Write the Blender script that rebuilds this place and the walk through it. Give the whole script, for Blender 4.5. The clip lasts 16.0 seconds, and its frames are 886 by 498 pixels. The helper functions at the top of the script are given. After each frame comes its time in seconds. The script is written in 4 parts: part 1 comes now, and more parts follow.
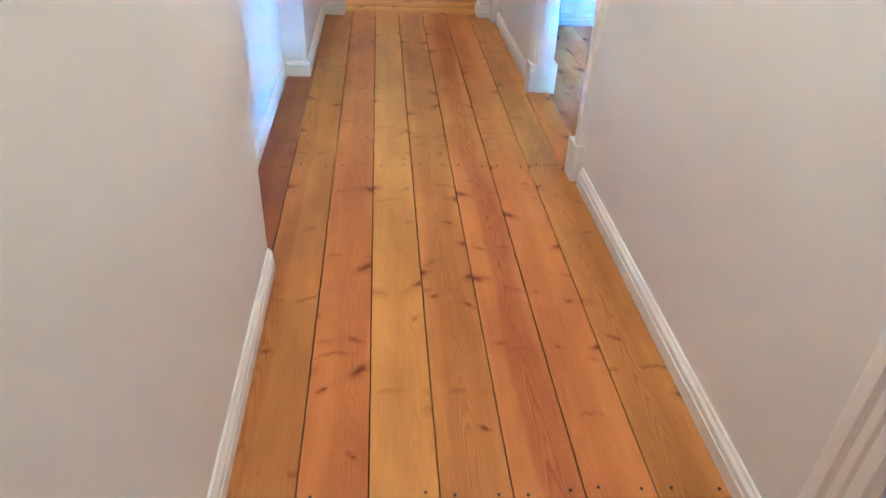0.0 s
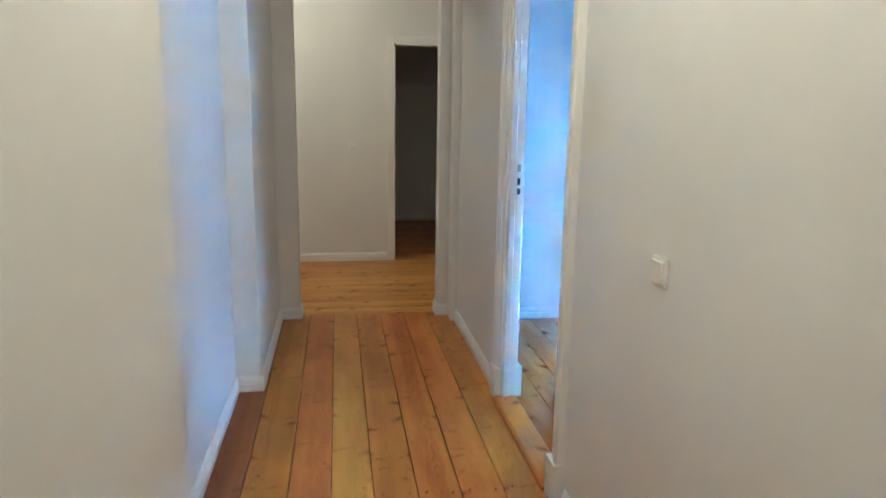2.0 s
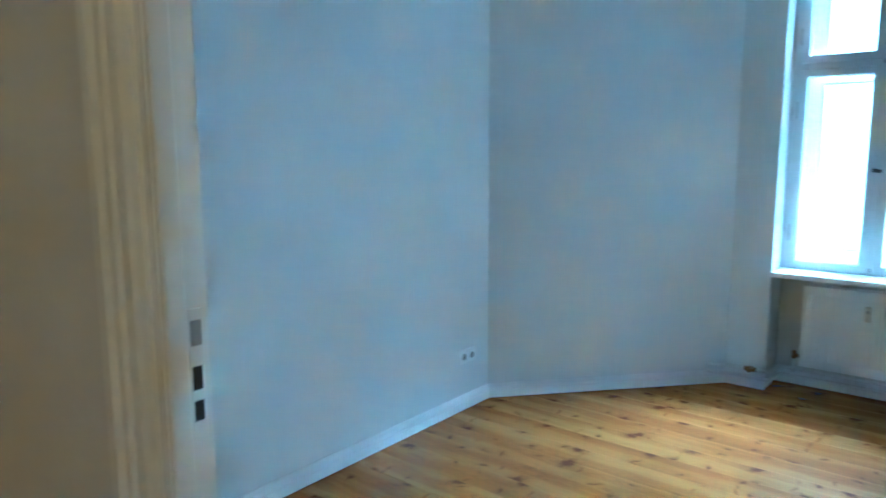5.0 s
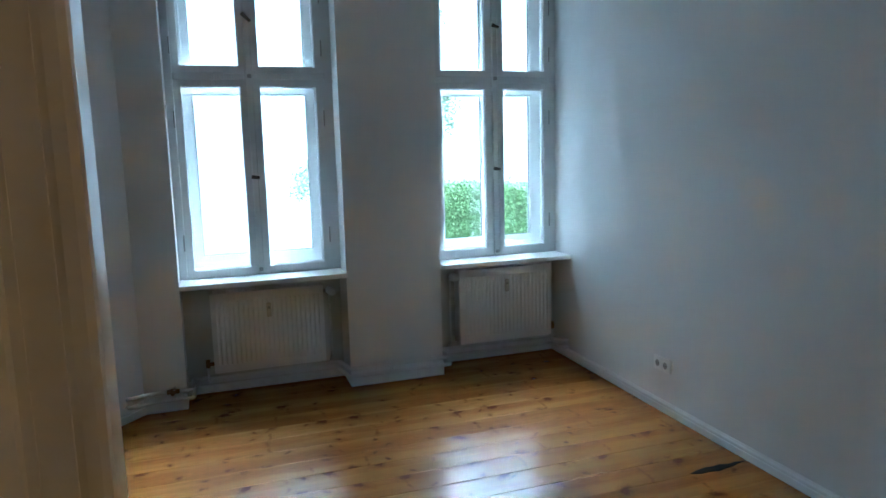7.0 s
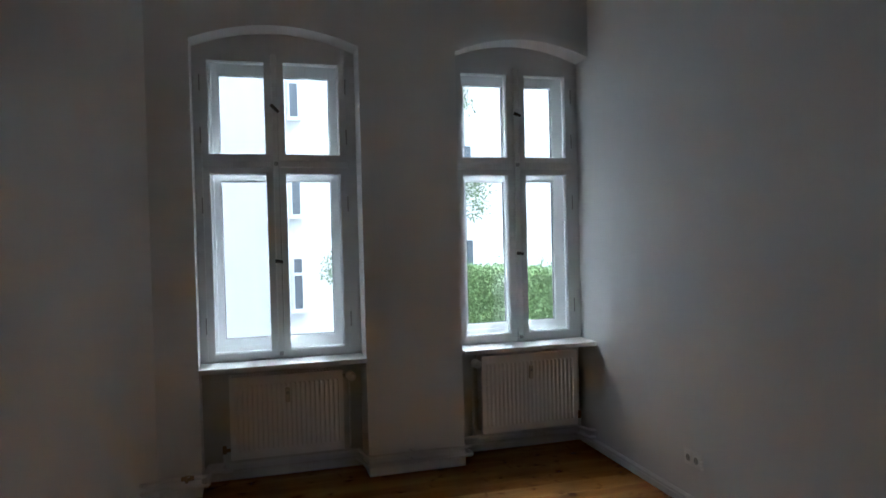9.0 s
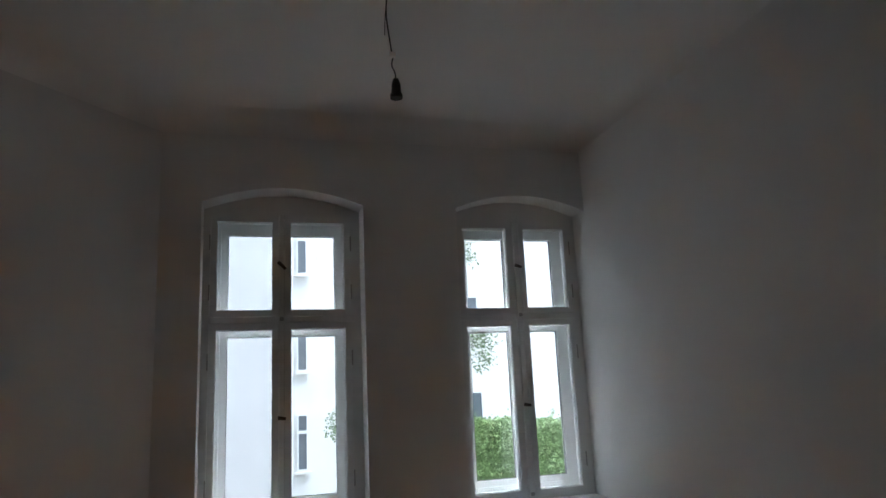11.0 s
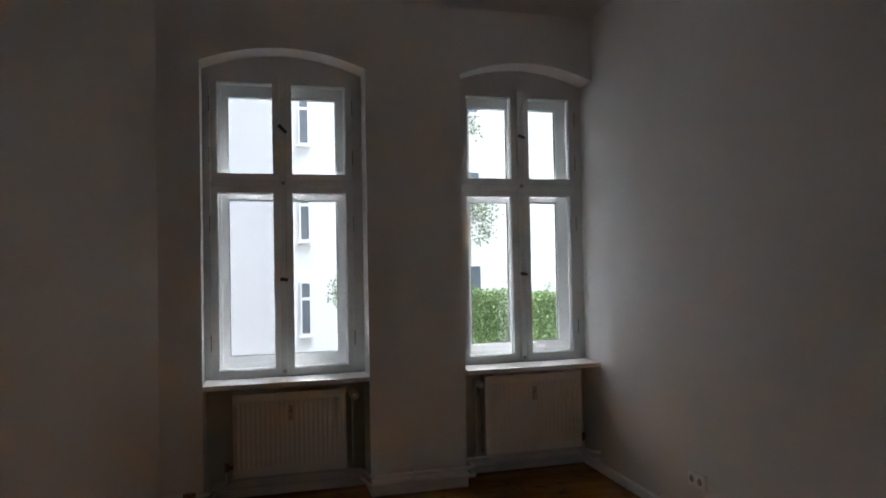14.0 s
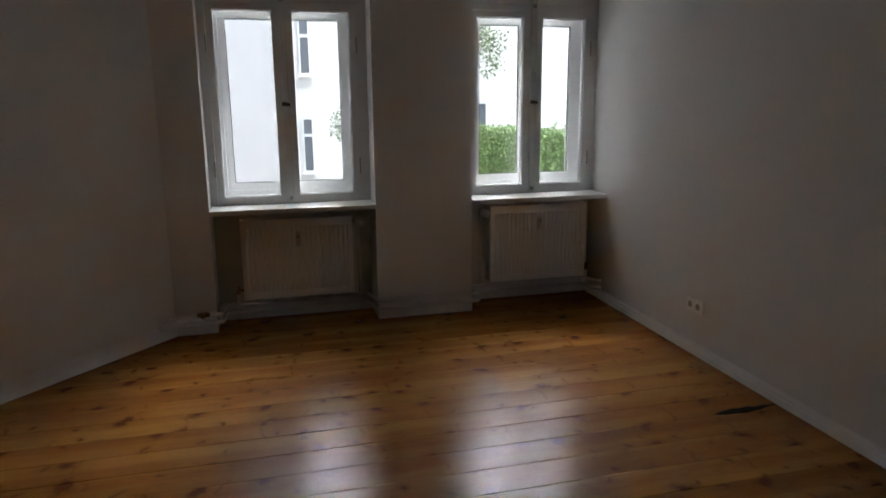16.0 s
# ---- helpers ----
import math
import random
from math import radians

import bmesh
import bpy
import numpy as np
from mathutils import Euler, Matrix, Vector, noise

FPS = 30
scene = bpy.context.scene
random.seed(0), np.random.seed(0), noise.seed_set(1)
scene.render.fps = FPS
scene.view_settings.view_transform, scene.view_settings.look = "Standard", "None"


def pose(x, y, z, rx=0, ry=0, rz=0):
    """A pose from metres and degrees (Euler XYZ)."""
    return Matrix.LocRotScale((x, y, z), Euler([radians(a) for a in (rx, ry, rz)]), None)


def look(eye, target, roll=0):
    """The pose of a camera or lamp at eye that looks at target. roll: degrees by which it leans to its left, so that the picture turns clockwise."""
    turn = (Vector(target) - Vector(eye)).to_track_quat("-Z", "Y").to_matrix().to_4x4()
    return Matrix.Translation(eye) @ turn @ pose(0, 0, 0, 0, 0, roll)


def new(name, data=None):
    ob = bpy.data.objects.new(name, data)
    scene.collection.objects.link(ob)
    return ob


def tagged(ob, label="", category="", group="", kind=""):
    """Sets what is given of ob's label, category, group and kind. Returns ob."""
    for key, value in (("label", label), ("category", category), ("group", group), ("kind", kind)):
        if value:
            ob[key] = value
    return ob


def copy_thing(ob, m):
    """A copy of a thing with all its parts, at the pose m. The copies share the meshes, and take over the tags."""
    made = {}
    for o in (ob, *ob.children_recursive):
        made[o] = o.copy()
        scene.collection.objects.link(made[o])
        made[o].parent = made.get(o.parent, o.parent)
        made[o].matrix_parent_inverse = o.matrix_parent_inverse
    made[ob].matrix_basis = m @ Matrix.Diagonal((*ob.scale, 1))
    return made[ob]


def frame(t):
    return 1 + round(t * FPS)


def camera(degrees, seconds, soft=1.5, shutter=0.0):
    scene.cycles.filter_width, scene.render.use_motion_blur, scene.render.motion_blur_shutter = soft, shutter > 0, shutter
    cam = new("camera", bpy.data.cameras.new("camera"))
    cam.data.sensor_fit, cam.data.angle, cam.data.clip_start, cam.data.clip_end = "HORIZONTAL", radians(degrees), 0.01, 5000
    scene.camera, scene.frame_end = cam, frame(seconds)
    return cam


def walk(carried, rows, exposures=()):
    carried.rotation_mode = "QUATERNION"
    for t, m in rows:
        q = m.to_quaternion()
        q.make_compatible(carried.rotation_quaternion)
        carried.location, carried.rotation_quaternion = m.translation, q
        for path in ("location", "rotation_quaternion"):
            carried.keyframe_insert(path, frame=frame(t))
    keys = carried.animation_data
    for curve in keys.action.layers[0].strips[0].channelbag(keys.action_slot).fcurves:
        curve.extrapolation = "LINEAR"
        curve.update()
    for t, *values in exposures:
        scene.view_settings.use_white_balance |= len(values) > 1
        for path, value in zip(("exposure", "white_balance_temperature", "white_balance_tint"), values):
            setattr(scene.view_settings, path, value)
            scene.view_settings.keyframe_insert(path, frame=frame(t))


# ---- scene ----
cam = camera(65.70, 16.0, soft=1.5, shutter=0.4)
PATH = [
    (0.0, (-0.85, 1.099, 1.413), (-0.675, 2.756, 0.306), 2.86),
    (0.5, (-0.856, 1.106, 1.436), (-0.689, 2.829, 0.433), 2.67),
    (1.0, (-0.859, 1.12, 1.472), (-0.672, 2.942, 0.668), 1.84),
    (1.5, (-0.865, 1.156, 1.508), (-0.635, 3.071, 0.979), 1.41),
    (2.0, (-0.843, 1.366, 1.526), (-0.543, 3.304, 1.136), 0.86),
    (2.5, (-0.814, 1.718, 1.572), (-0.412, 3.654, 1.27), 1.31),
    (3.0, (-0.763, 2.209, 1.538), (-0.208, 4.116, 1.303), 2.54),
    (3.2, (-0.782, 2.372, 1.567), (-0.087, 4.233, 1.339), 2.65),
    (5.3, (-0.422, 4.084, 1.517), (1.305, 5.053, 1.24), 0.2),
    (5.5, (-0.412, 4.206, 1.529), (1.429, 4.941, 1.258), -0.03),
    (5.8, (-0.419, 4.354, 1.555), (1.495, 4.806, 1.188), -1.83),
    (6.0, (-0.402, 4.465, 1.567), (1.565, 4.629, 1.247), 0.18),
    (6.2, (-0.363, 4.481, 1.559), (1.618, 4.437, 1.282), -1.3),
    (6.5, (-0.297, 4.655, 1.557), (1.661, 4.316, 1.255), -0.69),
    (7.0, (-0.25, 4.725, 1.523), (1.638, 4.085, 1.238), -1.48),
    (7.5, (-0.292, 4.655, 1.52), (1.599, 4.036, 1.298), -0.23),
    (8.0, (-0.281, 4.632, 1.521), (1.634, 4.079, 1.357), -0.6),
    (8.5, (-0.273, 4.628, 1.524), (1.649, 4.083, 1.418), -1.01),
    (9.0, (-0.252, 4.623, 1.532), (1.672, 4.077, 1.491), -1.43),
    (9.5, (-0.264, 4.626, 1.531), (1.658, 4.081, 1.632), -2.33),
    (10.0, (-0.262, 4.618, 1.534), (1.642, 4.077, 1.827), -2.36),
    (10.2, (-0.264, 4.621, 1.532), (1.624, 4.078, 1.905), -2.73),
    (12.5, (-0.334, 4.595, 1.511), (1.552, 4.068, 1.918), -2.66),
    (13.0, (-0.333, 4.602, 1.491), (1.574, 4.07, 1.775), -2.21),
    (13.5, (-0.316, 4.608, 1.487), (1.604, 4.071, 1.649), -1.72),
    (14.0, (-0.292, 4.605, 1.48), (1.638, 4.081, 1.519), -1.05),
    (14.5, (-0.267, 4.592, 1.468), (1.661, 4.069, 1.372), -0.89),
    (15.0, (-0.248, 4.607, 1.436), (1.669, 4.082, 1.215), -0.53),
    (15.2, (-0.24, 4.606, 1.429), (1.67, 4.078, 1.162), -0.37),
    (15.5, (-0.235, 4.608, 1.417), (1.67, 4.09, 1.094), -0.41),
    (16.0, (-0.229, 4.611, 1.397), (1.662, 4.113, 0.977), -0.47),
]
EXPOSURES = [
    (0.0, 7.28, 3080, 1),
    (1.0, 7.08, 3080, -2),
    (2.0, 6.55, 3090, -5),
    (3.2, 6.4, 3110, -7),
    (5.3, 5.4, 3520, -20),
    (5.5, 5.35, 3640, -19),
    (6.0, 5.05, 3900, -15),
    (6.5, 4.5, 4050, -15),
    (7.0, 4.2, 4300, -9),
    (8.0, 3.65, 4720, -5),
    (9.0, 3.25, 5200, 3),
    (10.0, 3.02, 5350, 4),
    (12.5, 2.86, 5800, 7),
    (14.5, 2.88, 5850, 9),
    (16.0, 2.93, 6000, 9),
]
walk(cam, [(t, look(eye, target, roll)) for t, eye, target, roll in PATH], EXPOSURES)

# ---- light: an overcast courtyard sky, a warm hall bulb, a fill bulb added in the lobby ----
world = bpy.data.worlds.new("overcast_sky")
scene.world = world
world.use_nodes = True
wn = world.node_tree.nodes
sky = wn.new("ShaderNodeTexSky")
sky.sky_type, sky.sun_disc = "NISHITA", False
sky.sun_elevation, sky.sun_rotation = radians(50), radians(110)
sky.air_density, sky.dust_density = 1.0, 6.0
grey = wn.new("ShaderNodeMixRGB")
grey.inputs[0].default_value = 0.76
bw = wn.new("ShaderNodeRGBToBW")
world.node_tree.links.new(sky.outputs[0], bw.inputs[0])
world.node_tree.links.new(sky.outputs[0], grey.inputs[1])
world.node_tree.links.new(bw.outputs[0], grey.inputs[2])
world.node_tree.links.new(grey.outputs[0], wn["Background"].inputs[0])
wn["Background"].inputs[1].default_value = 0.15

sun_data = bpy.data.lights.new("sun", "SUN")
sun_data.energy, sun_data.angle, sun_data.color = 0.5, radians(25), (1.0, 0.985, 0.965)
sun = new("sun", sun_data)
sun.matrix_world = look((0, 0, 30), (14, 10, 0))

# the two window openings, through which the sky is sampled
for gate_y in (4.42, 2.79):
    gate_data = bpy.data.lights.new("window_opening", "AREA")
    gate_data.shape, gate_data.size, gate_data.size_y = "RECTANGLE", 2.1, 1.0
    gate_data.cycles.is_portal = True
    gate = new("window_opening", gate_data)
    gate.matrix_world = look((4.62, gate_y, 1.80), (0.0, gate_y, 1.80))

bulb_data = bpy.data.lights.new("hall_bulb_light", "POINT")
bulb_data.energy, bulb_data.shadow_soft_size, bulb_data.color = 0.46, 0.10, (1.0, 0.48, 0.14)
bulb_light = new("hall_bulb_light", bulb_data)
bulb_light.location = (-0.62, 2.7, 2.74)
# Unseen fill lamp, added to brighten the lobby.
lobby_data = bpy.data.lights.new("lobby_fill_light", "POINT")
lobby_data.energy, lobby_data.shadow_soft_size, lobby_data.color = 0.31, 0.10, (1.0, 0.48, 0.14)
lobby_light = new("lobby_fill_light", lobby_data)
lobby_light.location = (-1.5, 7.3, 2.74)


# ---- materials ----
def nodes_of(name):
    m = bpy.data.materials.new(name)
    m.use_nodes = True
    return m, m.node_tree.nodes, m.node_tree.links, m.node_tree.nodes["Principled BSDF"]


def coords(n, l, scale=(1, 1, 1), kind="Object"):
    tc, mp = n.new("ShaderNodeTexCoord"), n.new("ShaderNodeMapping")
    mp.inputs["Scale"].default_value = scale
    l.new(tc.outputs[kind], mp.inputs["Vector"])
    return mp


def noise_tex(n, l, vec, scale, detail=4.0, rough=0.55):
    t = n.new("ShaderNodeTexNoise")
    t.inputs["Scale"].default_value, t.inputs["Detail"].default_value = scale, detail
    t.inputs["Roughness"].default_value = rough
    l.new(vec.outputs["Vector"], t.inputs["Vector"])
    return t


def ramp(n, l, source, stops):
    r = n.new("ShaderNodeValToRGB")
    while len(r.color_ramp.elements) < len(stops):
        r.color_ramp.elements.new(0.5)
    for e, (p, c) in zip(r.color_ramp.elements, stops):
        e.position, e.color = p, (*c, 1)
    l.new(source, r.inputs["Fac"])
    return r


def mix(n, l, fac, a, b, mode="MIX"):
    m = n.new("ShaderNodeMixRGB")
    m.blend_type = mode
    for socket, value in ((m.inputs[0], fac), (m.inputs[1], a), (m.inputs[2], b)):
        if isinstance(value, (int, float)):
            socket.default_value = value
        elif isinstance(value, tuple):
            socket.default_value = (*value, 1)
        else:
            l.new(value, socket)
    return m.outputs[0]


def bump(n, l, height, strength, distance, bsdf):
    b = n.new("ShaderNodeBump")
    b.inputs["Strength"].default_value, b.inputs["Distance"].default_value = strength, distance
    l.new(height, b.inputs["Height"])
    l.new(b.outputs["Normal"], bsdf.inputs["Normal"])


def paint(name, colour, rough=0.6, grain=60.0, relief=0.15, spread=0.04):
    m, n, l, b = nodes_of(name)
    v = coords(n, l)
    big, small = noise_tex(n, l, v, 1.3, 3), noise_tex(n, l, v, grain, 5, 0.6)
    lo = tuple(c * (1 - spread) for c in colour)
    hi = tuple(min(1, c * (1 + spread)) for c in colour)
    l.new(ramp(n, l, big.outputs["Fac"], [(0.3, lo), (0.7, hi)]).outputs["Color"], b.inputs["Base Color"])
    b.inputs["Roughness"].default_value = rough
    bump(n, l, small.outputs["Fac"], relief, 0.002, b)
    return m


def plain(name, colour, rough=0.5, metal=0.0):
    m, n, l, b = nodes_of(name)
    v = coords(n, l)
    t = noise_tex(n, l, v, 35.0, 4)
    lo = tuple(c * 0.9 for c in colour)
    l.new(ramp(n, l, t.outputs["Fac"], [(0.3, lo), (0.7, colour)]).outputs["Color"], b.inputs["Base Color"])
    b.inputs["Roughness"].default_value, b.inputs["Metallic"].default_value = rough, metal
    return m


def wood(name, light, mid, dark, rough=0.3, knots=1.0, along=1, rings=0.36, heart=(0.17, 0.038, 0.006), gloss=0.20, tail=1.0, rare=0.44, big=1.2):
    """Varnished flat-sawn pine board; the grain runs along the board's long side and closes into flames."""
    m, n, l, b = nodes_of(name)

    def math_node(op, a, c=None, d=None):
        k = n.new("ShaderNodeMath")
        k.operation = op
        for socket, value in zip(k.inputs, (a, c, d)):
            if isinstance(value, (int, float)):
                socket.default_value = value
            elif value is not None:
                l.new(value, socket)
        return k.outputs[0]

    info, tc, sep = n.new("ShaderNodeObjectInfo"), n.new("ShaderNodeTexCoord"), n.new("ShaderNodeSeparateXYZ")
    l.new(tc.outputs["Object"], sep.inputs[0])
    across, run = (sep.outputs[0], sep.outputs[1]) if along else (sep.outputs[1], sep.outputs[0])
    rand = info.outputs["Random"]
    run = math_node("MULTIPLY_ADD", rand, 173.0, run)

    def flat(su, sv):
        c = n.new("ShaderNodeCombineXYZ")
        l.new(math_node("MULTIPLY", across, su), c.inputs[0])
        l.new(math_node("MULTIPLY", run, sv), c.inputs[1])
        return c

    def tex(su, sv, detail, r=0.5):
        t = n.new("ShaderNodeTexNoise")
        t.noise_dimensions = "2D"
        t.inputs["Scale"].default_value, t.inputs["Detail"].default_value, t.inputs["Roughness"].default_value = 1.0, detail, r
        l.new(flat(su, sv).outputs[0], t.inputs["Vector"])
        return t.outputs["Fac"]

    sway, fine, streak, cloud = tex(9.0, 1.7, 3), tex(380.0, 6.0, 3, 0.6), tex(42.0, 0.7, 3), tex(5.0, 1.6, 3)
    # growth rings: parabolas along the board, off its middle by chance
    off = math_node("ADD", across, math_node("MULTIPLY_ADD", math_node("FRACT", math_node("MULTIPLY", rand, 31.7)), 0.16, -0.08))
    ring = math_node("MULTIPLY", math_node("MULTIPLY", off, off), 3000.0)
    ring = math_node("ADD", ring, math_node("MULTIPLY", run, 7.0))
    ring = math_node("MULTIPLY_ADD", sway, 7.0, ring)
    ring = math_node("FRACT", ring)
    late = ramp(n, l, ring, [(0.0, (0, 0, 0)), (0.5, (0.12, 0.12, 0.12)), (0.82, (1, 1, 1)), (1.0, (0, 0, 0))]).outputs["Color"]
    # pale sapwood at the edges, a redder band of heartwood that wanders along the board
    wide = math_node("MULTIPLY_ADD", math_node("FRACT", math_node("MULTIPLY", rand, 13.9)), 0.05, 0.045)
    away = math_node("ADD", math_node("ABSOLUTE", off), math_node("MULTIPLY_ADD", sway, 0.09, -0.045))
    band = n.new("ShaderNodeMapRange")
    band.interpolation_type = "SMOOTHSTEP"
    band.inputs["To Min"].default_value, band.inputs["To Max"].default_value = 1.0, 0.0
    l.new(math_node("MULTIPLY", wide, 0.55), band.inputs["From Min"])
    l.new(wide, band.inputs["From Max"])
    l.new(away, band.inputs["Value"])
    band = band.outputs[0]
    tone = mix(n, l, math_node("MULTIPLY", band, 0.8), light, mid)
    tone = mix(n, l, 0.30, tone, ramp(n, l, streak, [(0.28, mid), (0.72, light)]).outputs["Color"])
    tone = mix(n, l, 0.44, tone, ramp(n, l, cloud, [(0.34, tuple(c * 0.62 for c in mid)), (0.64, light)]).outputs["Color"])
    tone = mix(n, l, math_node("MULTIPLY", math_node("MULTIPLY", late, rings), math_node("MULTIPLY_ADD", band, 0.75, 0.25)), tone, mix(n, l, 0.45, mid, dark))
    tone = mix(n, l, 0.13, tone, ramp(n, l, fine, [(0.35, dark), (0.6, light)]).outputs["Color"])
    # whorls: a faint brown bow across part of the board where branches grew
    step = math_node("MULTIPLY", run, 1.7)
    cell = n.new("ShaderNodeTexWhiteNoise")
    cell.noise_dimensions = "1D"
    l.new(math_node("FLOOR", step), cell.inputs["W"])
    hue = n.new("ShaderNodeSeparateColor")
    l.new(cell.outputs["Color"], hue.inputs[0])
    here = math_node("SUBTRACT", math_node("FRACT", step), math_node("MULTIPLY_ADD", hue.outputs[0], 0.6, 0.2))
    bow = math_node("MULTIPLY", math_node("MULTIPLY", across, across), math_node("MULTIPLY_ADD", hue.outputs[1], 14.0, -7.0))
    here = math_node("ABSOLUTE", math_node("ADD", math_node("ADD", here, bow), math_node("MULTIPLY_ADD", tex(30.0, 5.0, 2), 0.05, -0.025)))
    line = n.new("ShaderNodeMapRange")
    line.inputs["From Min"].default_value, line.inputs["From Max"].default_value = 0.004, 0.022
    line.inputs["To Min"].default_value, line.inputs["To Max"].default_value = 1.0, 0.0
    l.new(here, line.inputs["Value"])
    patchy = ramp(n, l, tex(16.0, 3.0, 2), [(0.44, (0, 0, 0)), (0.60, (1, 1, 1))]).outputs["Color"]
    tone = mix(n, l, math_node("MULTIPLY", math_node("MULTIPLY", line.outputs[0], patchy), 0.7), tone, mix(n, l, 0.5, mid, dark))
    tint = ramp(n, l, math_node("FRACT", math_node("MULTIPLY", rand, 7.31)), [(0.0, (0.86, 0.78, 0.70)), (0.5, (0.98, 0.94, 0.91)), (1.0, (1.06, 1.08, 1.08))])
    tone = mix(n, l, 1.0, tone, tint.outputs["Color"], "MULTIPLY")
    # knots: chance places, a dark heart, a browned halo drawn out across the board
    for su, sv, need, size in ((5.0, 3.2, rare, big), (10.0, 3.7, rare + 0.22, 0.6 * big)):
        vor = n.new("ShaderNodeTexVoronoi")
        vor.voronoi_dimensions = "2D"
        vor.inputs["Scale"].default_value, vor.inputs["Randomness"].default_value = 1.0, 0.6
        place = flat(su, sv)
        l.new(place.outputs[0], vor.inputs["Vector"])
        diff, pos, col = n.new("ShaderNodeVectorMath"), n.new("ShaderNodeSeparateXYZ"), n.new("ShaderNodeSeparateColor")
        diff.operation = "SUBTRACT"
        l.new(place.outputs[0], diff.inputs[0])
        l.new(vor.outputs["Position"], diff.inputs[1])
        l.new(diff.outputs[0], pos.inputs[0])
        l.new(vor.outputs["Color"], col.inputs[0])
        du, dv = math_node("MULTIPLY", pos.outputs[0], 1.0 / su), math_node("MULTIPLY", pos.outputs[1], 1.0 / sv)
        wob = math_node("SUBTRACT", math_node("ADD", tex(55.0, 55.0, 2), math_node("MULTIPLY", tex(17.0, 26.0, 2), 1.3)), 0.62)
        shear = math_node("MULTIPLY_ADD", du, math_node("MULTIPLY_ADD", col.outputs[2], 1.6, -0.8), dv)
        shear = math_node("MULTIPLY", shear, tail)
        keep = math_node("GREATER_THAN", col.outputs[0], need)
        narrow = math_node("MULTIPLY_ADD", col.outputs[1], 0.5, 0.55)
        for edge, soft, k, slim in ((0.022 * size, 0.018, 0.62, 0.42), (0.046 * size, 0.042, 0.42, 0.9), (0.0225 * size + 0.002, 0.012, 0.85, 0.85)):
            du2 = math_node("MULTIPLY", du, math_node("MULTIPLY", narrow, slim))
            r = math_node("SQRT", math_node("ADD", math_node("MULTIPLY", du2, du2), math_node("MULTIPLY", shear, shear)))
            r = math_node("MULTIPLY_ADD", wob, 0.016, r)
            spot = n.new("ShaderNodeMapRange")
            spot.inputs["From Min"].default_value, spot.inputs["From Max"].default_value = edge - soft, edge
            spot.inputs["To Min"].default_value, spot.inputs["To Max"].default_value = min(k * knots, 0.95), 0.0
            l.new(r, spot.inputs["Value"])
            tone = mix(n, l, math_node("MULTIPLY", spot.outputs[0], keep), tone, heart)
    l.new(tone, b.inputs["Base Color"])
    b.inputs["Roughness"].default_value = rough
    b.inputs["Specular IOR Level"].default_value = gloss
    bump(n, l, fine, 0.04, 0.001, b)
    return m


def glass(name):
    m, n, l, b = nodes_of(name)
    b.inputs["Base Color"].default_value = (1.0, 1.0, 1.0, 1)
    b.inputs["Roughness"].default_value, b.inputs["IOR"].default_value = 0.0, 1.45
    b.inputs["Transmission Weight"].default_value = 1.0
    return m


WALL = paint("wall_paint", (0.82, 0.815, 0.80), 0.75, 70, 0.12, 0.02)
CEIL = paint("ceiling_paint", (0.85, 0.84, 0.82), 0.8, 50, 0.12, 0.02)
TRIM = paint("gloss_trim_paint", (0.88, 0.875, 0.85), 0.3, 25, 0.025, 0.02)
SASH = paint("window_gloss_paint", (0.76, 0.765, 0.755), 0.32, 30, 0.03, 0.03)
# Niche backs: darker and greyer than WALL, with a wider spread of tone.
NICHE = paint("niche_back_tone", (0.68, 0.67, 0.63), 0.8, 60, 0.15, 0.06)
RADI = paint("radiator_enamel", (0.90, 0.89, 0.87), 0.3, 15, 0.02, 0.01)
PIPE = paint("pipe_paint", (0.84, 0.83, 0.80), 0.4, 40, 0.2, 0.06)
PLASTIC = plain("white_plastic", (0.95, 0.945, 0.92), 0.35)
# Near black for nail heads and for shade in slots, holes and fins.
DARKHOLE = plain("dark_shade_and_nails", (0.03, 0.03, 0.03), 0.5)
BLACK = plain("black_plastic", (0.012, 0.012, 0.012), 0.35)
STEEL = plain("brushed_steel", (0.45, 0.45, 0.44), 0.4, 0.9)
BRASS = plain("dull_brass", (0.30, 0.19, 0.09), 0.5, 0.8)
HANDLE = plain("dark_handle", (0.045, 0.032, 0.025), 0.4)
# Grey for latch keep and meter window, and for shade in socket wells.
WELL = plain("grey_part_and_well_shade", (0.38, 0.37, 0.345), 0.5)
ALLOC = plain("aged_plastic", (0.66, 0.61, 0.53), 0.45)
SASH_EDGE = plain("sash_edge_shade", (0.16, 0.16, 0.155), 0.7)
HINGE = plain("hinge_gap_shade", (0.42, 0.41, 0.39), 0.45)
GLASS = glass("clear_glass")
ROT = plain("rotten_wood", (0.010, 0.008, 0.006), 0.95)
ROT.node_tree.nodes["Principled BSDF"].inputs["Specular IOR Level"].default_value = 0.1
GAP = plain("gap_filler", (0.03, 0.018, 0.01), 0.9)
PINE_HONEY = wood("pine_honey", (0.673, 0.342, 0.012), (0.460, 0.193, 0.006), (0.14, 0.050, 0.008), 0.32, 1.0, 1, 0.5)
PINE_OLIVE = wood("pine_olive", (0.643, 0.335, 0.011), (0.424, 0.179, 0.006), (0.12, 0.045, 0.008), 0.32, 0.9, 1, 0.55, rare=0.62)
PINE_PALE = wood("pine_pale", (0.830, 0.486, 0.022), (0.718, 0.383, 0.013), (0.28, 0.115, 0.018), 0.32, 0.8, 1, 0.3, rare=0.66)
